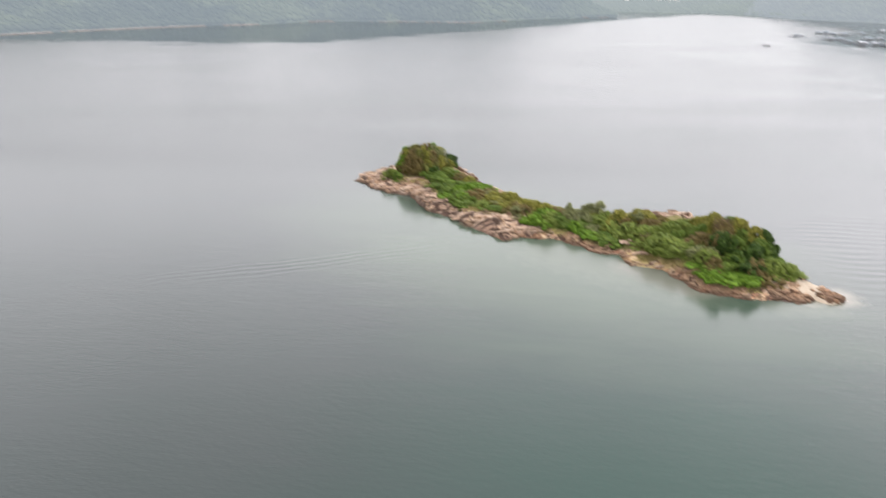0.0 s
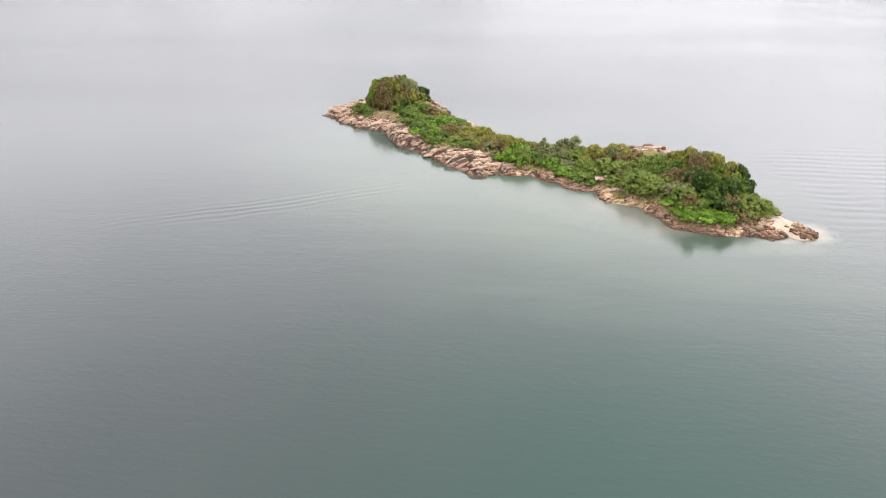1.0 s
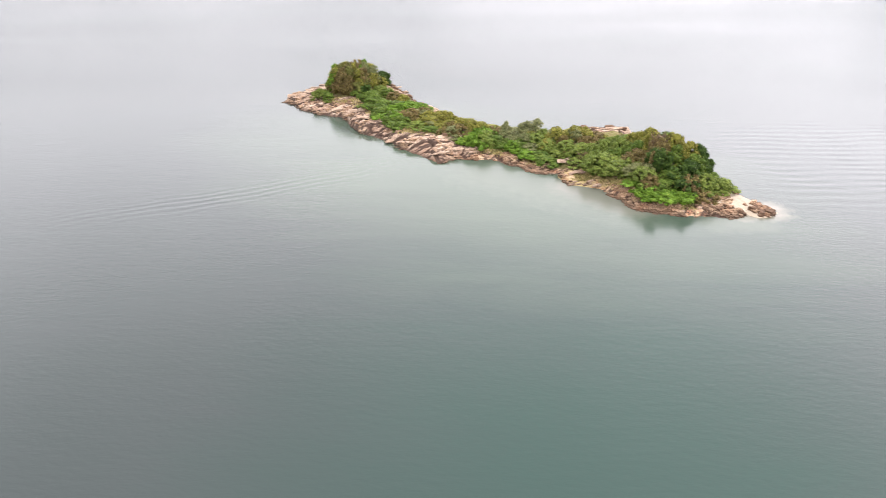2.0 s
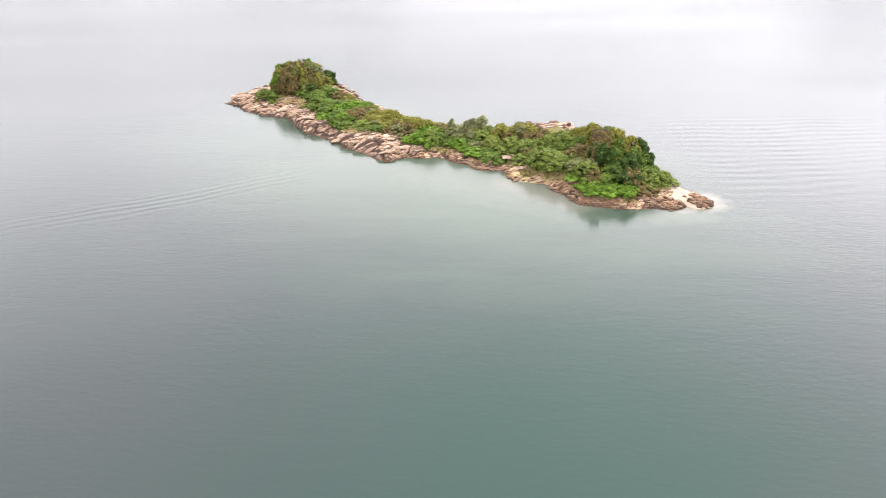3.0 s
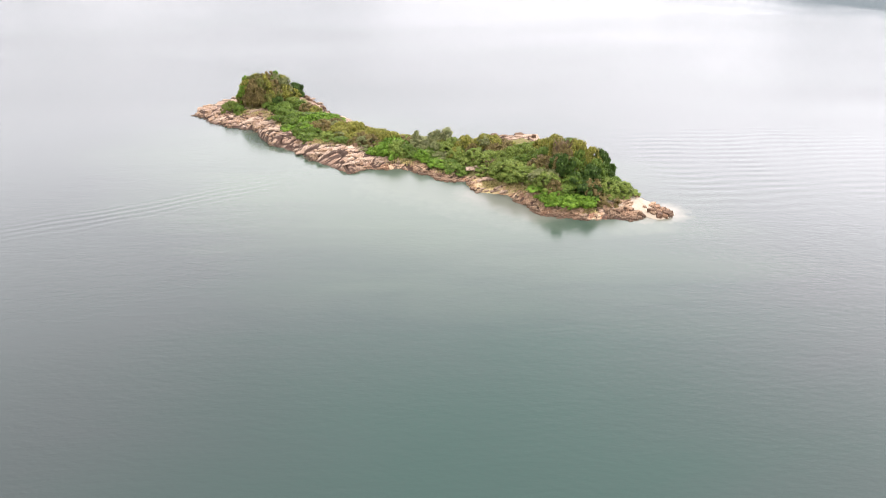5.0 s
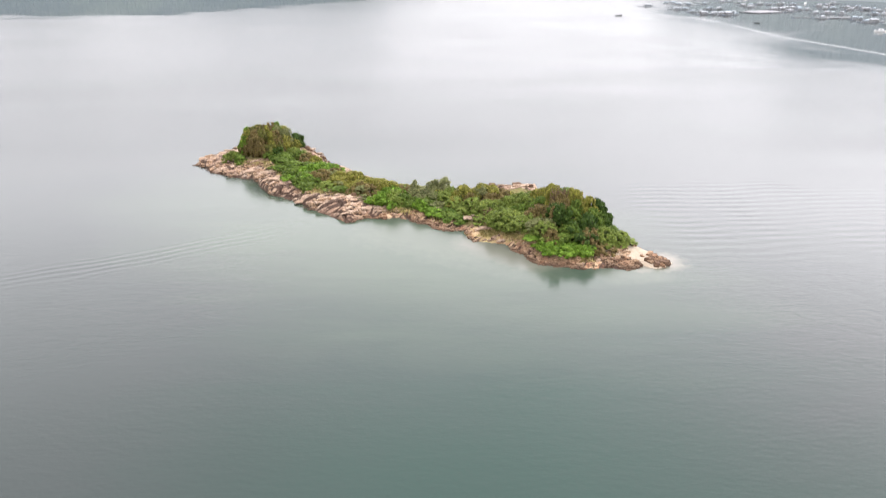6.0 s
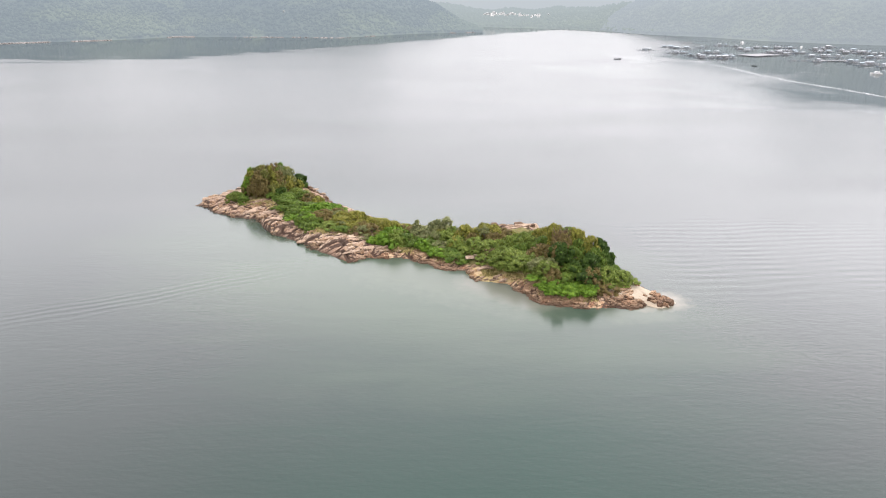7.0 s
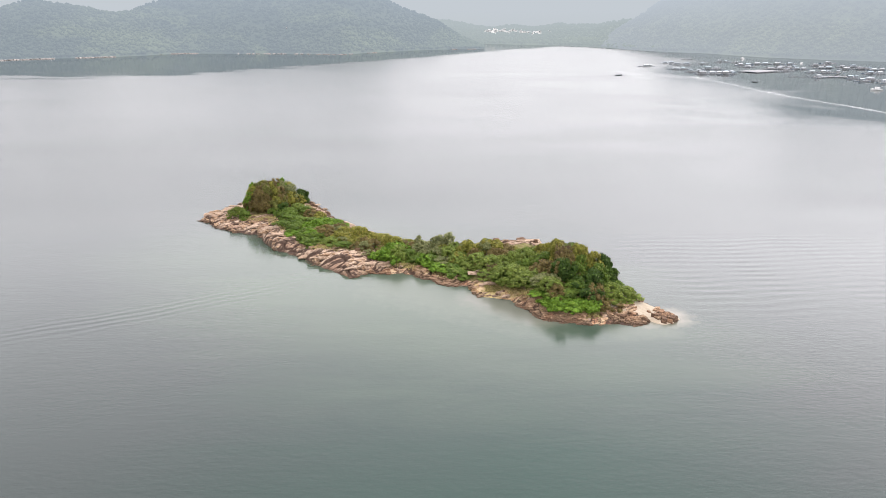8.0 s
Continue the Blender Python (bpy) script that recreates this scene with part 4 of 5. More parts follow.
def shore_rocks():
    x = -56.5
    while x < 27.5:                                  # the front ledges
        front, scrub = float(steps(x, FRONT)), float(steps(x, SCRUB))
        depth = max(1.5, min(scrub - front, 8.0))
        red = 12 < x or -10 < x < 6
        for _ in range(4 if red else 1):
            t = _rr.random() ** 1.2
            y = front + 0.4 + t * depth * 0.9
            if math.hypot((x - 8.6) / 3.6, (y - 111.2) / 2.4) < 1:
                continue
            rock(x + _rr.uniform(-0.6, 0.6), y, _rr.uniform(0.35, 1.25) * (0.34 if red else 0.8), _rr.choice((0, 1, 1, 2)) if red else int(t < 0.15), _rr.uniform(-40, 80) if red else None)
        x += 1.15
    for cx, cy, n, spread, s in ((30.4, 100.0, 56, 1.7, 0.52), (35.3, 100.9, 34, 1.3, 0.78), (34.7, 103.0, 7, 0.8, 0.62), (36.0, 99.8, 16, 1.0, 0.58), (27.2, 100.2, 12, 1.6, 0.66), (32.6, 108.8, 10, 0.9, 0.80), (32.2, 106.8, 6, 0.7, 0.55), (33.8, 106.6, 2, 0.3, 0.50), (33.0, 102.5, 2, 0.3, 0.42), (14.0, 103.6, 3, 0.9, 0.5), (15.6, 100.4, 2, 0.6, 0.6)):
        for _ in range(n):                           # on and round the sand spit
            a, d = _rr.uniform(0, 6.28), spread * math.sqrt(_rr.random())
            rock(cx + math.cos(a) * d * 1.2, cy + math.sin(a) * d, s * _rr.uniform(0.35, 1.25), 2 if _rr.random() < 0.55 else 1, _rr.uniform(0, 360), 0.12)
    for cx, cy, n, sx, sy, s, dark in ((13.0, 137.2, 26, 2.8, 0.9, 0.85, 0.9), (15.6, 137.0, 12, 2.2, 0.5, 0.85, 0.9), (17.8, 135.4, 12, 2.6, 0.8, 0.9, 0.4), (-31.0, 166.0, 22, 2.2, 3.0, 0.65, 0.8), (-26.5, 159.6, 12, 1.5, 2.0, 0.55, 0.9), (-23, 155.0, 10, 1.6, 1.5, 0.5, 0.9),
                                       (-53, 167.0, 9, 2.4, 1.8, 0.5, 0.5), (7.2, 117.6, 7, 0.9, 0.6, 0.75, 0.2), (-15.5, 128.2, 5, 1.4, 0.8, 0.75, 0.2), (-42.5, 154.6, 6, 2.5, 0.5, 0.7, 0.1), (8.6, 110.2, 8, 3.0, 0.7, 0.32, 0.3)):
        for _ in range(n):                           # the back shore and outcrops among the scrub
            rock(cx + _rr.uniform(-sx, sx), cy + _rr.uniform(-sy, sy), s * _rr.uniform(0.7, 1.3), 2 if _rr.random() < dark else 0, lift=0.25)


# ------------------------------------------------------------------ fish farm and boats
# timber, hut boards and window glass are paled: distance haze painted into their colours
TIMBER = plain("hazed_timber", (0.30, 0.31, 0.32), 0.85, 0.35, 2)
PALE_DECK = plain("bleached_boards", (0.27, 0.27, 0.28), 0.85, 0.2, 2)
DARK_HUT = plain("hazed_dark_boards", (0.32, 0.35, 0.38), 0.8, 0.3, 2)
GREY_HUT = plain("hazed_grey_boards", (0.41, 0.44, 0.46), 0.8, 0.3, 2)
TIN = plain("pale_tin_roof", (0.42, 0.45, 0.48), 0.5, 0.15, 1.5)
BLUE_TIN = plain("blue_grey_roof", (0.33, 0.41, 0.46), 0.5, 0.2, 1.5)
FLOAT_BLUE = plain("blue_plastic_float", (0.10, 0.17, 0.26), 0.45, 0.2, 3)
WHITE_PAINT = plain("white_paint", (0.80, 0.80, 0.79), 0.4, 0.08, 2)
DARK_PAINT = plain("dark_hull_paint", (0.06, 0.065, 0.07), 0.5, 0.3, 2)
GLASS = plain("dark_window_glass", (0.13, 0.14, 0.15), 0.15, 0.1, 2)
CONCRETE = plain("pale_rendered_wall", (0.74, 0.73, 0.70), 0.8, 0.12, 0.6)
TILE_ROOF = plain("grey_flat_roof", (0.6, 0.6, 0.6), 0.8, 0.15, 0.6)


def block_mesh(name, size, material, bevel=0.0):
    bm = bmesh.new()
    box(bm, size, (0, 0, 0), 0, bevel)
    me = bpy.data.meshes.new(name)
    bm.to_mesh(me)
    bm.free()
    me.materials.append(material)
    return me


def drum_mesh():
    bm = bmesh.new()
    bmesh.ops.create_cone(bm, cap_ends=True, segments=8, radius1=0.32, radius2=0.32, depth=0.9, matrix=Matrix.Rotation(math.pi / 2, 4, "Y"))
    me = bpy.data.meshes.new("float")
    bm.to_mesh(me)
    bm.free()
    me.materials.append(FLOAT_BLUE)
    return me


DRUM = drum_mesh()


def set_part(name, me, parent, m):
    o = new(name, me)
    o.parent = parent
    o.matrix_local = m
    return o


def hut(parent, x, y, length, width, high, wall, roof, z=0.45):
    bm = bmesh.new()
    box(bm, (length, width, high), (x, y, z + high / 2))
    h = part("hut", bm, wall, parent)
    bm = bmesh.new()                                   # low gabled roof with overhang
    a, b, t = length / 2 + 0.35, width / 2 + 0.35, high * 0.28
    v = [bm.verts.new(p) for p in ((-a, -b, 0), (a, -b, 0), (a, b, 0), (-a, b, 0), (-a, 0, t), (a, 0, t), (-a, -b, 0.12), (a, -b, 0.12), (a, b, 0.12), (-a, b, 0.12), (-a, 0, t + 0.12), (a, 0, t + 0.12))]
    for f in ((0, 4, 5, 1), (4, 3, 2, 5), (6, 7, 11, 10), (10, 11, 8, 9), (0, 1, 7, 6), (2, 3, 9, 8), (0, 6, 10, 4), (4, 10, 9, 3), (1, 5, 11, 7), (5, 2, 8, 11)):
        bm.faces.new([v[i] for i in f])
    bmesh.ops.translate(bm, vec=(x, y, z + high + 0.004), verts=bm.verts)
    part("roof", bm, roof, h)
    for k in (-0.25, 0.25):
        bm = bmesh.new()
        box(bm, (length * 0.16, 0.08, high * 0.4), (x + k * length, y - width / 2 - 0.03, z + high * 0.5))
        part("window", bm, GLASS, h)
    return h


def raft(x, y, length, width, turn, huts, deck=False, label="timber fish-farm raft with net pens on floats"):
    """A floating pen: crossed beams on drums, with huts on it. huts: rows of place along, place across, length, width, height, dark."""
    width = width * 0.8
    base = new("fish_raft")
    base.empty_display_size = 1
    rows, cols = max(2, round(width / 4) + 1), max(2, round(length / 4.5) + 1)
    along, across = block_mesh("beam", (length, 0.55, 0.22), PALE_DECK if deck else TIMBER), block_mesh("beam", (0.5, width, 0.22), PALE_DECK if deck else TIMBER)
    for i in range(rows):
        yy = (i / (rows - 1) - 0.5) * (width - 0.5)
        set_part("beam", along, base, pose(0, yy, 0.34))
        for j in range(0, cols, 2):
            set_part("float", DRUM, base, pose((j / (cols - 1) - 0.5) * (length - 1.2), yy, 0.02))
    for j in range(cols):
        set_part("beam", across, base, pose((j / (cols - 1) - 0.5) * (length - 0.5), 0, 0.56))
    if deck:
        n = max(3, round(length / 1.6))
        board = block_mesh("board", (length / n * 0.94, width * 0.96, 0.08), PALE_DECK)
        for j in range(n):
            set_part("board", board, base, pose((j + 0.5) / n * length - length / 2, 0, 0.72))
    for u, w, hl, hw, hh, look_id in huts:
        hut(base, u, w * 0.7, hl * 0.8, hw * 0.7, hh * 0.42, (GREY_HUT, DARK_HUT, PALE_DECK)[look_id], (TIN, BLUE_TIN, TIN)[look_id], 0.68)
    base.matrix_world = pose(x, y, 0, 0, 0, turn)
    return tagged(base, label, "fish raft", "rafts of the fish farm")


def hull_mesh(name, length, beam, depth, material):
    """A boat's hull: sections from a raked bow to a square stern."""
    secs, ring = 9, 7
    v, f = [], []
    for i in range(secs):
        t = i / (secs - 1)
        w = beam / 2 * min(1.0, (1.06 - t) * 2.2) ** 0.7 if t > 0.45 else beam / 2 * (0.86 + 0.3 * t)
        sheer = depth * (0.75 + 0.45 * t * t)
        for j in range(ring):
            a = (j / (ring - 1) - 0.5) * 2
            v.append((length * (t - 0.5), w * math.copysign(abs(a) ** 0.6, a), -depth * 0.25 + (sheer + depth * 0.25) * abs(a) ** 2.2))
    for i in range(secs - 1):
        for j in range(ring - 1):
            k = i * ring + j
            f.append((k, k + ring, k + ring + 1, k + 1))
        f.append((i * ring, i * ring + ring - 1, (i + 1) * ring + ring - 1, (i + 1) * ring))
    f.append(tuple(range(ring)))
    f.append(tuple(range((secs - 1) * ring + ring - 1, (secs - 1) * ring - 1, -1)))
    me = bpy.data.meshes.new(name)
    me.from_pydata(v, [], f)
    me.materials.append(material)
    me.update()
    return me


def boat(name, x, y, turn, length, beam, hull_paint, cabin, label):
    base = new(name)
    base.empty_display_size = 1
    set_part("hull", hull_mesh("hull", length, beam, length * 0.14, hull_paint), base, pose(0, 0, 0))
    d = length * 0.14
    if cabin:
        bm = bmesh.new()
        box(bm, (length * 0.36, beam * 0.66, length * 0.13), (-length * 0.06, 0, d + length * 0.05), 0, 0.12)
        c = part("cabin", bm, hull_paint, base)
        bm = bmesh.new()
        box(bm, (length * 0.30, beam * 0.70, length * 0.045), (-length * 0.04, 0, d + length * 0.075), 0, 0.03)
        part("window", bm, GLASS, c)
        bm = bmesh.new()
        box(bm, (length * 0.40, beam * 0.72, 0.10), (-length * 0.07, 0, d + length * 0.13), 0, 0.03)
        part("roof", bm, hull_paint, c)
    else:
        for u in (-0.22, 0.1):
            bm = bmesh.new()
            box(bm, (length * 0.05, beam * 0.8, 0.06), (u * length, 0, d * 0.85))
            part("thwart", bm, TIMBER, base)
        bm = bmesh.new()
        box(bm, (0.35, 0.4, 0.8), (-length * 0.5, 0, d * 0.8), 0, 0.08)
        part("outboard_motor", bm, DARK_PAINT, base)
    base.matrix_world = pose(x, y, 0, 0, 0, turn)
    return tagged(base, label, "boat")


# the near rank of the fish farm, from the open bay towards the east
raft(207, 730, 17, 7, 8, [(0, 0, 7, 4, 2.8, 0), (4.6, 0.5, 2.4, 2.6, 2.2, 0)])
raft(246, 779, 18, 7, 4, [(-5, 0, 5, 4, 2.4, 1), (2, 0, 6, 4, 2.8, 1)])
raft(252, 759, 22, 8, -4, [(-4, 0, 6, 4, 2.4, 1), (6, 0, 6, 4, 2.6, 1)])
raft(293, 864, 15, 4, 0, [], True, "low bare floating platform of bleached boards")
raft(280, 774, 13, 5, 4, [(0, 0, 4, 3, 1.8, 1)])
raft(226, 688, 20, 8, 5, [(-2, 0, 7, 4, 2.6, 0), (5, 0, 4, 3, 2.0, 1)])
raft(230, 653, 16, 8, -5, [(-3, 0, 3, 3, 2.0, 1), (4, 0, 3, 3, 2.4, 0)])
raft(228, 628, 12, 8, 6, [(0, 0, 7, 5, 3.4, 2)])
raft(260, 692, 18, 8, 4, [(-4, 0, 6, 4, 2.8, 1), (5, 0, 6, 4, 2.4, 0)])
raft(241, 628, 16, 8, -3, [(-4, 0, 5, 4, 2.8, 0), (3, 1, 6, 4, 2.6, 2)])
raft(249, 624, 14, 8, 7, [(-2, 0, 6, 5, 3.2, 2), (4.6, -1, 3, 3, 2.6, 1)])
raft(256, 646, 16, 8, 2, [(0, 0, 4, 4, 2.4, 1), (5, 0, 3, 3, 2.0, 0)])
raft(316, 811, 16, 7, 0, [(-3, 0, 4, 4, 3.0, 0), (4, 0, 3, 3, 2.2, 1)])
raft(325, 795, 12, 6, 5, [(0, 0, 3, 3, 2.0, 0)])
raft(315, 749, 17, 8, 3, [(-4, 0, 5, 4, 2.4, 2), (4, 0, 5, 4, 2.2, 1)])
raft(307, 721, 15, 7, -5, [(0, 0, 6, 4, 2.2, 0)])
raft(342, 769, 20, 8, -4, [(-5, 0, 6, 4, 2.4, 0), (4, 0, 6, 4, 2.2, 1)])
raft(359, 769, 14, 8, 0, [(0, 0, 7, 4, 2.2, 2)])
raft(371, 766, 14, 8, 4, [(0, 0, 5, 4, 2.2, 1)])
# the large pale platform with its sheds
raft(290, 655, 34, 26, 30, [], True, "wide floating platform of bleached boards")
raft(320, 690, 20, 10, 16, [(-5, 0, 8, 5, 2.4, 2), (5, 0, 8, 5, 2.2, 2)])
raft(339, 706, 24, 10, 8, [(-6, 0, 9, 5, 2.4, 2), (3, 1, 6, 4, 2.2, 2), (9, 0, 4, 4, 2.6, 1)])
raft(320, 666, 16, 8, 22, [(0, 0, 8, 4, 2.2, 2)])
raft(342, 686, 16, 8, 4, [(-3, 0, 4, 4, 2.8, 1), (4, 0, 4, 3, 2.6, 0)])
# the eastern rank
raft(389, 740, 18, 8, 0, [(-4, 0, 5, 4, 2.6, 2), (4, 0, 4, 3, 2.2, 2)])
raft(419, 779, 16, 8, -5, [(0, 0, 6, 4, 2.6, 2)])
raft(375, 704, 18, 8, 2, [(-3, 0, 5, 4, 2.2, 0), (5, 0, 6, 4, 2.0, 1)])
raft(409, 722, 22, 8, 0, [(-6, 0, 5, 4, 2.2, 0), (5, 0, 6, 4, 2.8, 1)])
raft(388, 688, 14, 7, 5, [(0, 0, 7, 4, 2.2, 2)])
raft(333, 644, 10, 7, 6, [(0, 0, 5, 4, 2.2, 0)])
raft(343, 640, 12, 8, 0, [(-2, 0, 4, 4, 2.6, 2), (3, 0, 3, 3, 2.2, 0)])
raft(351, 634, 9, 7, 4, [(0, 0, 3, 3, 3.0, 2)])
raft(298, 596, 17, 3.5, 2, [], False, "narrow timber pontoon of the fish farm")
raft(308, 584, 9, 7, 8, [(0, 0, 4, 5, 3.4, 0)])
raft(325, 590, 36, 7, 2, [], True, "long floating walkway of bleached boards")
raft(332, 577, 10, 8, 0, [(-2, 0, 4, 4, 3.4, 1), (3, 0, 3, 3, 2.8, 1)])
raft(406, 690, 18, 8, 4, [(-2, 0, 10, 5, 2.6, 2), (6, 0, 3, 3, 2.2, 1)])
raft(409, 672, 16, 8, 4, [(-4, 0, 5, 4, 2.2, 0), (4, 0, 5, 3, 2.4, 2)])
raft(380, 629, 18, 8, -4, [(-3, 0, 5, 4, 2.6, 1), (5, 0, 4, 4, 2.8, 0)])
raft(325, 551, 10, 8, 6, [(0, 0, 4, 4, 2.6, 1)])
raft(336, 557, 14, 8, 3, [(-2, 0, 8, 5, 2.8, 2)])
raft(344, 548, 8, 7, 0, [(0, 0, 4, 4, 2.6, 1)])
raft(334, 536, 10, 7, 5, [(-1, 0, 4, 4, 3.4, 0)])
boat("sampan", 150.0, 609, 8, 5.8, 1.8, DARK_PAINT, False, "small dark open sampan lying on bright water")
boat("motor_sampan", 238.0, 542, 172, 3.8, 1.3, DARK_PAINT, False, "small dark open boat with a thin white wake")
boat("motor_boat", 293.0, 478, 168, 7.4, 2.5, WHITE_PAINT, True, "white cabin motor boat moored by the fish farm")
boat("motor_boat", 362, 868, 90, 7.5, 3.0, WHITE_PAINT, True, "white cabin boat moored under the wooded shore")
boat("motor_boat", 390, 779, 60, 6.0, 2.6, WHITE_PAINT, True, "white cabin boat moored among the rafts")


def ball_float(name, x, y, z, size, label):
    bm = bmesh.new()
    bmesh.ops.create_icosphere(bm, subdivisions=2, radius=size, matrix=Matrix.Diagonal((1.2, 0.9, 0.8, 1)))
    base = new(name)
    base.empty_display_size = 0.3
    part("shell", bm, WHITE_PAINT, base)
    bm = bmesh.new()
    limb(bm, (0, 0, size * 0.7), (0, 0, size * 1.15), size * 0.16, size * 0.12, 8)
    part("ring", bm, DARK_PAINT, base)
    base.matrix_world = pose(x, y, z)
    return tagged(base, label, "float")


ball_float("stranded_float", -35.1, 146.0, float(ground(-35.1, 146.0)) + 0.2, 0.3, "small white foam float stranded on the rocks")
ball_float("mooring_buoy", 124, 536, 0.1, 0.6, "small white mooring buoy on open water")


# ------------------------------------------------------------------ foam left by boats
def foam_material():
    m = Mat("sea_foam")
    pos = m.n("TexCoord").outputs["Object"]
    n = m.noise(pos, 0.35, 5, 0.65)
    surf = m.principled(Base_Color=(0.78, 0.80, 0.81), Roughness=0.6)
    mx = m.nt.nodes.new("ShaderNodeMixShader")
    m.put(mx.inputs[0], m.remap(n, 0.34, 0.64, 0.0, 0.42))
    m.nt.links.new(m.n("BsdfTransparent").outputs[0], mx.inputs[1])
    m.nt.links.new(surf, mx.inputs[2])
    return m.finish(mx.outputs[0])


FOAM = foam_material()


def wake_foam(way, wide, seed, label):
    k = np.array(way, float)
    t = np.linspace(0, len(k) - 1, 120)
    x, y = np.interp(t, np.arange(len(k)), k[:, 0]), np.interp(t, np.arange(len(k)), k[:, 1])
    dx, dy = np.gradient(x), np.gradient(y)
    ln = np.hypot(dx, dy)
    nx, ny = -dy / ln, dx / ln
    taper = np.clip(np.minimum(t, (len(k) - 1) - t + 0.3) * 1.5, 0.15, 1)
    w0 = wide / 2 * taper * (1 + 0.5 * fbm(x, y, 0.08, 3, seed))
    w1 = wide / 2 * taper * (1 + 0.5 * fbm(x, y, 0.08, 3, seed + 1))
    v = np.concatenate([np.stack([x + nx * w0, y + ny * w0, 0 * x + 0.02], 1), np.stack([x - nx * w1, y - ny * w1, 0 * x + 0.02], 1)])
    n = len(t)
    f = [(i, i + 1, n + i + 1, n + i) for i in range(n - 1)]
    return tagged(mesh_object("wake_foam", v, f, FOAM), label, "foam", kind="stuff")


wake_foam([(206, 606), (209, 585), (213, 521), (212.5, 470), (214.5, 434), (223, 390), (227, 358), (232, 320), (240, 270)], 3.6, 31, "long white boat wake lying across calm water")
wake_foam([(240.5, 541.5), (255, 538), (272, 531), (300, 520)], 1.3, 33, "thin white wake behind a small boat")
wake_foam([(245, 500), (252, 484), (258, 470)], 1.5, 35, "short faint streak of foam on calm water")


# ------------------------------------------------------------------ village and houses on the far shore
def house(x, y, z, wide, deep, storeys, turn, label="white flat-roofed village house in the misty valley"):
    base = new("village_house")
    base.empty_display_size = 1
    high = storeys * 3.0
    bm = bmesh.new()
    box(bm, (wide, deep, high + 4), (0, 0, high / 2 - 2))
    part("wall", bm, CONCRETE, base)
    bm = bmesh.new()
    box(bm, (wide + 0.5, deep + 0.5, 0.5), (0, 0, high + 0.254), 0, 0.08)
    part("roof", bm, TILE_ROOF, base)
    pane = block_mesh("window", (wide * 0.2, 0.12, 1.5), GLASS)
    for s in range(storeys):
        for u in (-0.3, 0.0, 0.3):
            set_part("window", pane, base, pose(u * wide, -deep / 2 - 0.03, 1.6 + s * 3.0))
    base.matrix_world = pose(x, y, z, 0, 0, turn)
    return tagged(base, label, "house", "houses of the village")


_hr = random.Random(12)
for _i in range(24):
    _b = 3.35 + _i * 0.213 + _hr.uniform(-0.06, 0.06)
    _d = 1690 - _i * 3 + _hr.uniform(-30, 30)
    house(math.sin(radians(_b)) * _d, math.cos(radians(_b)) * _d, 18.5 - _i * 0.30 + _hr.uniform(-1.5, 1.5), _hr.uniform(4.5, 8.5), 6, _hr.choice((1, 2, 2, 3)), _hr.uniform(-20, 20))
house(421, 931, 10.5, 6.5, 5, 1, -28, "pale house among trees on the wooded hillside")
house(-233, 1077, 31.6, 1.5, 1.5, 1, 12, "tiny white hut high on the wooded headland")


# ------------------------------------------------------------------ pale rocks along the far waterline
def far_shore_rocks(knots, count, seed, label):
    r = np.random.RandomState(seed)
    k = np.array(knots, float)
    th = k[0, 0] + r.rand(count) * (k[-1, 0] - k[0, 0])
    th = th[fbm(th, th * 0, 0.9, 3, seed) > -0.3]
    d = np.interp(th, k[:, 0], k[:, 1]) + r.uniform(-3, 2, len(th))
    at = np.stack([np.sin(np.radians(th)) * d, np.cos(np.radians(th)) * d, 0 * d + 0.3], 1)
    cube = np.array([(a, b, c) for a in (-1, 1) for b in (-1, 1) for c in (-1, 1)], float)
    quad = np.array([(0, 1, 3, 2), (4, 6, 7, 5), (0, 4, 5, 1), (2, 3, 7, 6), (0, 2, 6, 4), (1, 5, 7, 3)])
    size = r.uniform(0.3, 0.8, (len(th), 1, 1)) * np.array([1.5, 1.0, 0.75])
    v = (at[:, None] + cube[None] * size * r.uniform(0.6, 1.2, (len(th), 8, 1))).reshape(-1, 3)
    f = (quad[None] + (np.arange(len(th)) * 8)[:, None, None]).reshape(-1, 4)
    return tagged(mesh_object("shore_rocks", v, f, FAR_ROCK), label, "rocks", kind="stuff")


FAR_ROCK = plain("pale_shore_rock", (0.40, 0.37, 0.35), 0.9, 0.25, 0.4)
far_shore_rocks([(-60, 738), (-52, 800), (-44, 900), (-36, 960), (-31.5, 990), (-29, 1000), (-26, 1010), (-24.5, 1018), (-20, 1085), (-18, 1067)], 2600, 41, "pale rocks along the foot of the wooded headland")
far_shore_rocks([(0.6, 1163), (1.6, 1172), (2.6, 1182)], 60, 42, "pinkish rocks at the point of the headland")
far_shore_rocks([(-16, 1050), (-12, 1030), (-8, 998), (-5, 1060)], 120, 43, "scattered pale rocks at the foot of the woods")


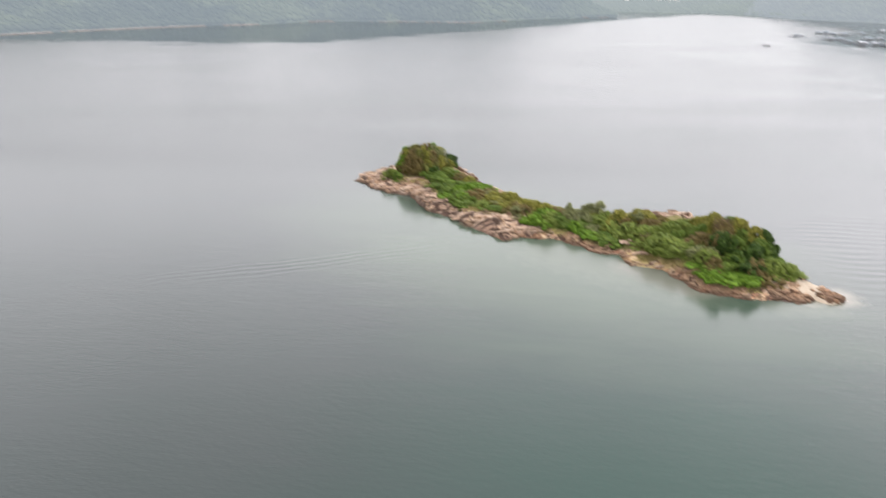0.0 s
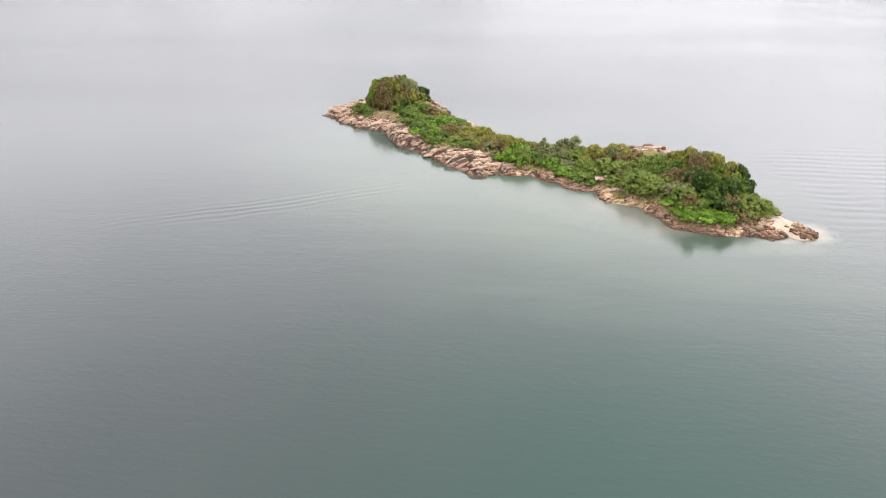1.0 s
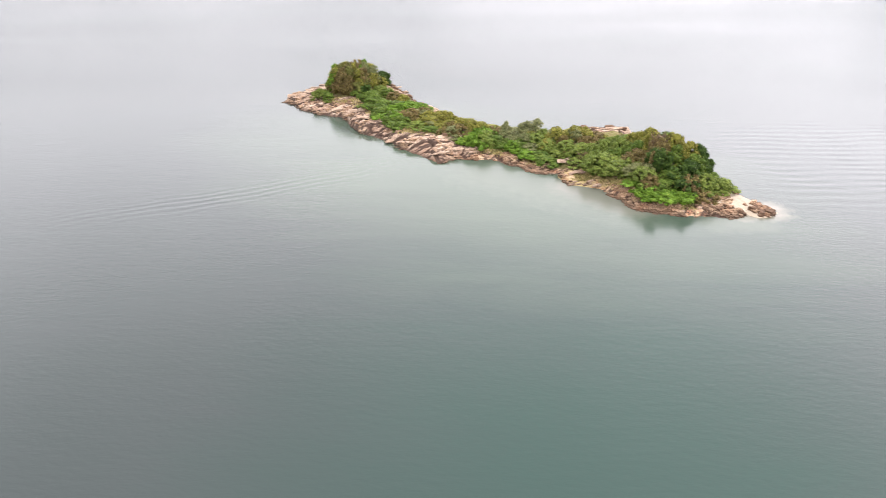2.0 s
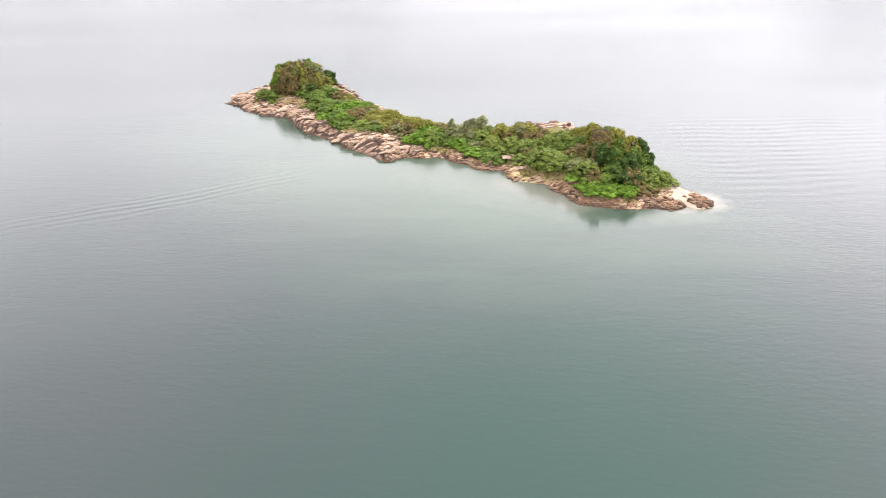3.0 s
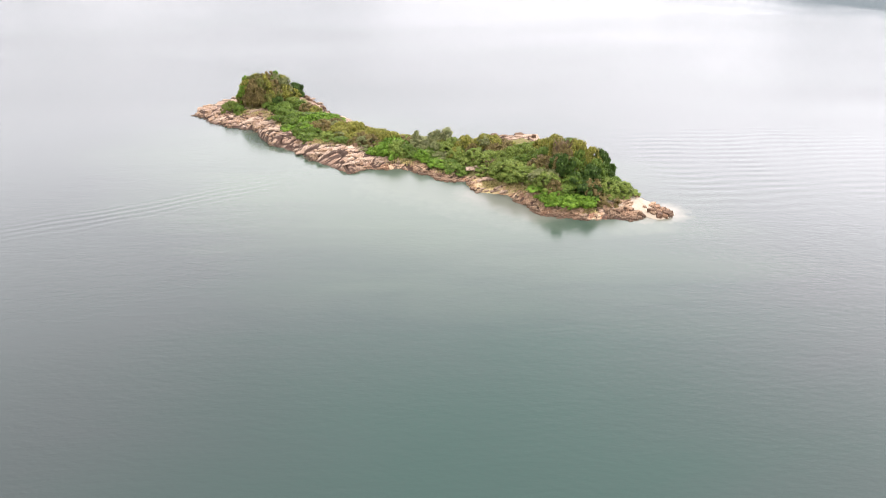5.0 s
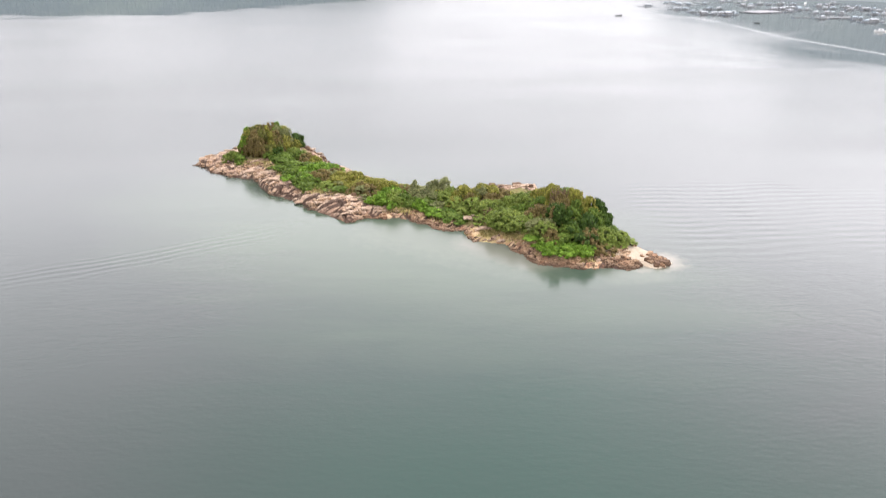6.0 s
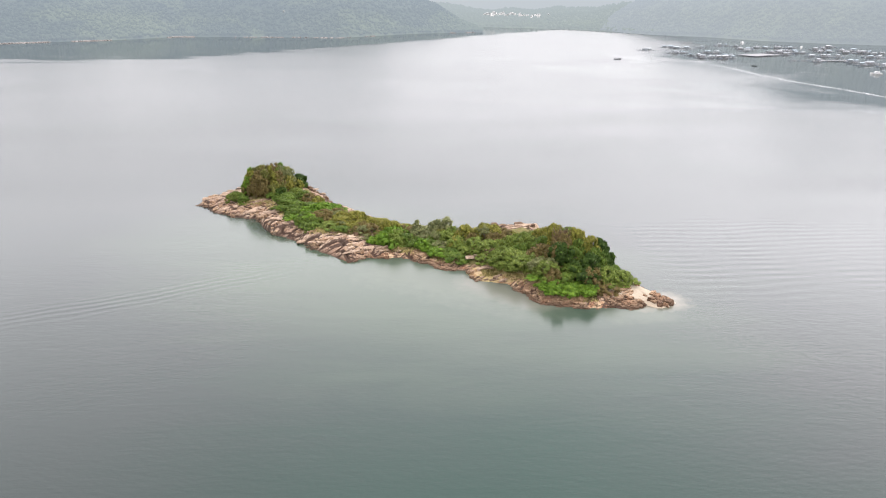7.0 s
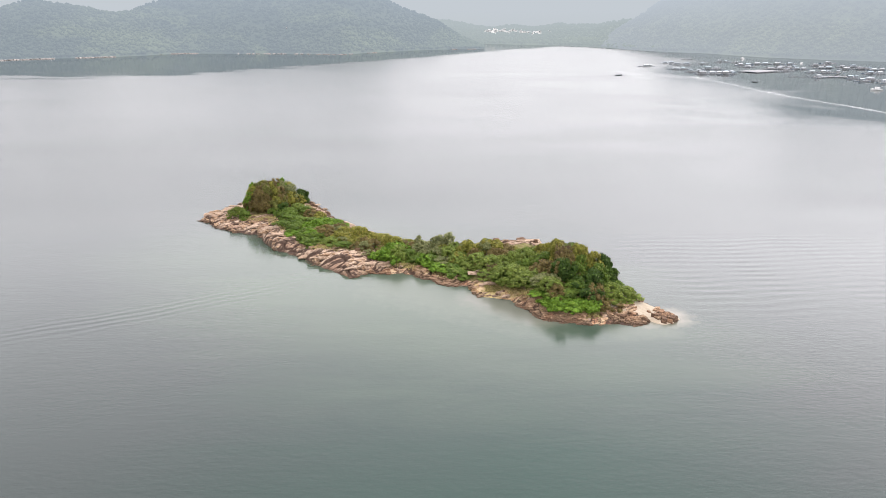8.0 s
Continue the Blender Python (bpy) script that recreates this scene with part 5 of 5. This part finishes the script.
def grass_fringe(count, seed):
    """Low tufts of grass and creepers along the edge of the scrub."""
    r = np.random.RandomState(seed)
    x = r.uniform(-47, 27, count)
    y = steps(x, SCRUB) + r.normal(0, 0.9, count) - 0.2
    dryland = r.rand(count) < 0.2
    x = np.where(dryland, 8.0 + r.normal(0, 2.6, count), x)
    y = np.where(dryland, 112.4 - (x - 8.0) * 0.75 + r.normal(0, 1.1, count), y)
    keep = (fbm(x, y, 0.22, 3, 71) > -0.05) & (inland(x, y) > 0.8)
    x, y = x[keep], y[keep]
    n, blades = len(x), 6
    z = ground(x, y)
    bx, by = np.repeat(x, blades) + r.normal(0, 0.14, n * blades), np.repeat(y, blades) + r.normal(0, 0.14, n * blades)
    bz = np.repeat(z, blades) - 0.03
    a, h, lean = r.uniform(0, 6.28, n * blades), r.uniform(0.12, 0.40, n * blades), r.uniform(0.05, 0.35, n * blades)
    w = 0.05
    dx, dy = np.cos(a), np.sin(a)
    v = np.stack([np.stack([bx - dy * w, by + dx * w, bz], 1), np.stack([bx + dy * w, by - dx * w, bz], 1), np.stack([bx + dx * lean, by + dy * lean, bz + h], 1)], 1).reshape(-1, 3)
    ob = mesh_object("grass", v, np.arange(n * blades * 3).reshape(-1, 3), GRASS)
    tone = ob.data.attributes.new("tone", "FLOAT", "POINT")
    tone.data.foreach_set("value", np.repeat(r.rand(n), blades * 3))
    return tagged(ob, "yellowish tufts of grass between the scrub and the rocks", "grass", kind="stuff")


GRASS = leaf_material("coarse_grass", (0.25, 0.23, 0.075), (0.42, 0.345, 0.145), (0.34, 0.26, 0.13), 0.25)
grass_fringe(5200, 70)


def rubble(count, seed):
    """Small broken stones between the ledges, too many to count."""
    r = np.random.RandomState(seed)
    x = np.where(r.rand(count) < 0.75, r.uniform(-14, 31, count), r.uniform(-58, -14, count))
    front, scrub = steps(x, FRONT), steps(x, SCRUB)
    y = front - 0.6 + r.rand(count) ** 1.4 * np.clip(scrub - front + 0.8, 1.5, 8)
    keep = ((np.hypot((x - 9) / 3.5, (y - 111) / 2.6) > 1) | (r.rand(count) < 0.3)) & (fbm(x, y, 0.25, 3, 61) > -0.12)
    x, y = x[keep], y[keep]
    n = len(x)
    cube = np.array([(a, b, c) for a in (-1, 1) for b in (-1, 1) for c in (-1, 1)], float)
    quad = np.array([(0, 1, 3, 2), (4, 6, 7, 5), (0, 4, 5, 1), (2, 3, 7, 6), (0, 2, 6, 4), (1, 5, 7, 3)])
    size = r.uniform(0.10, 0.34, (n, 1, 1)) * np.array([1.5, 0.9, 0.6])
    local = cube[None] * size * r.uniform(0.55, 1.1, (n, 8, 3))
    a = r.uniform(-0.6, 1.0, n)[:, None]
    px, py = local[..., 0] * np.cos(a) - local[..., 1] * np.sin(a), local[..., 0] * np.sin(a) + local[..., 1] * np.cos(a)
    v = np.stack([px + x[:, None], py + y[:, None], local[..., 2] + ground(x, y)[:, None] + 0.04], -1).reshape(-1, 3)
    f = (quad[None] + (np.arange(n) * 8)[:, None, None]).reshape(-1, 4)
    return tagged(mesh_object("rubble", v, f, BROWN_ROCK), "small broken brown stones scattered over the ledges", "stones", kind="stuff")


rubble(3200, 60)
shore_rocks()
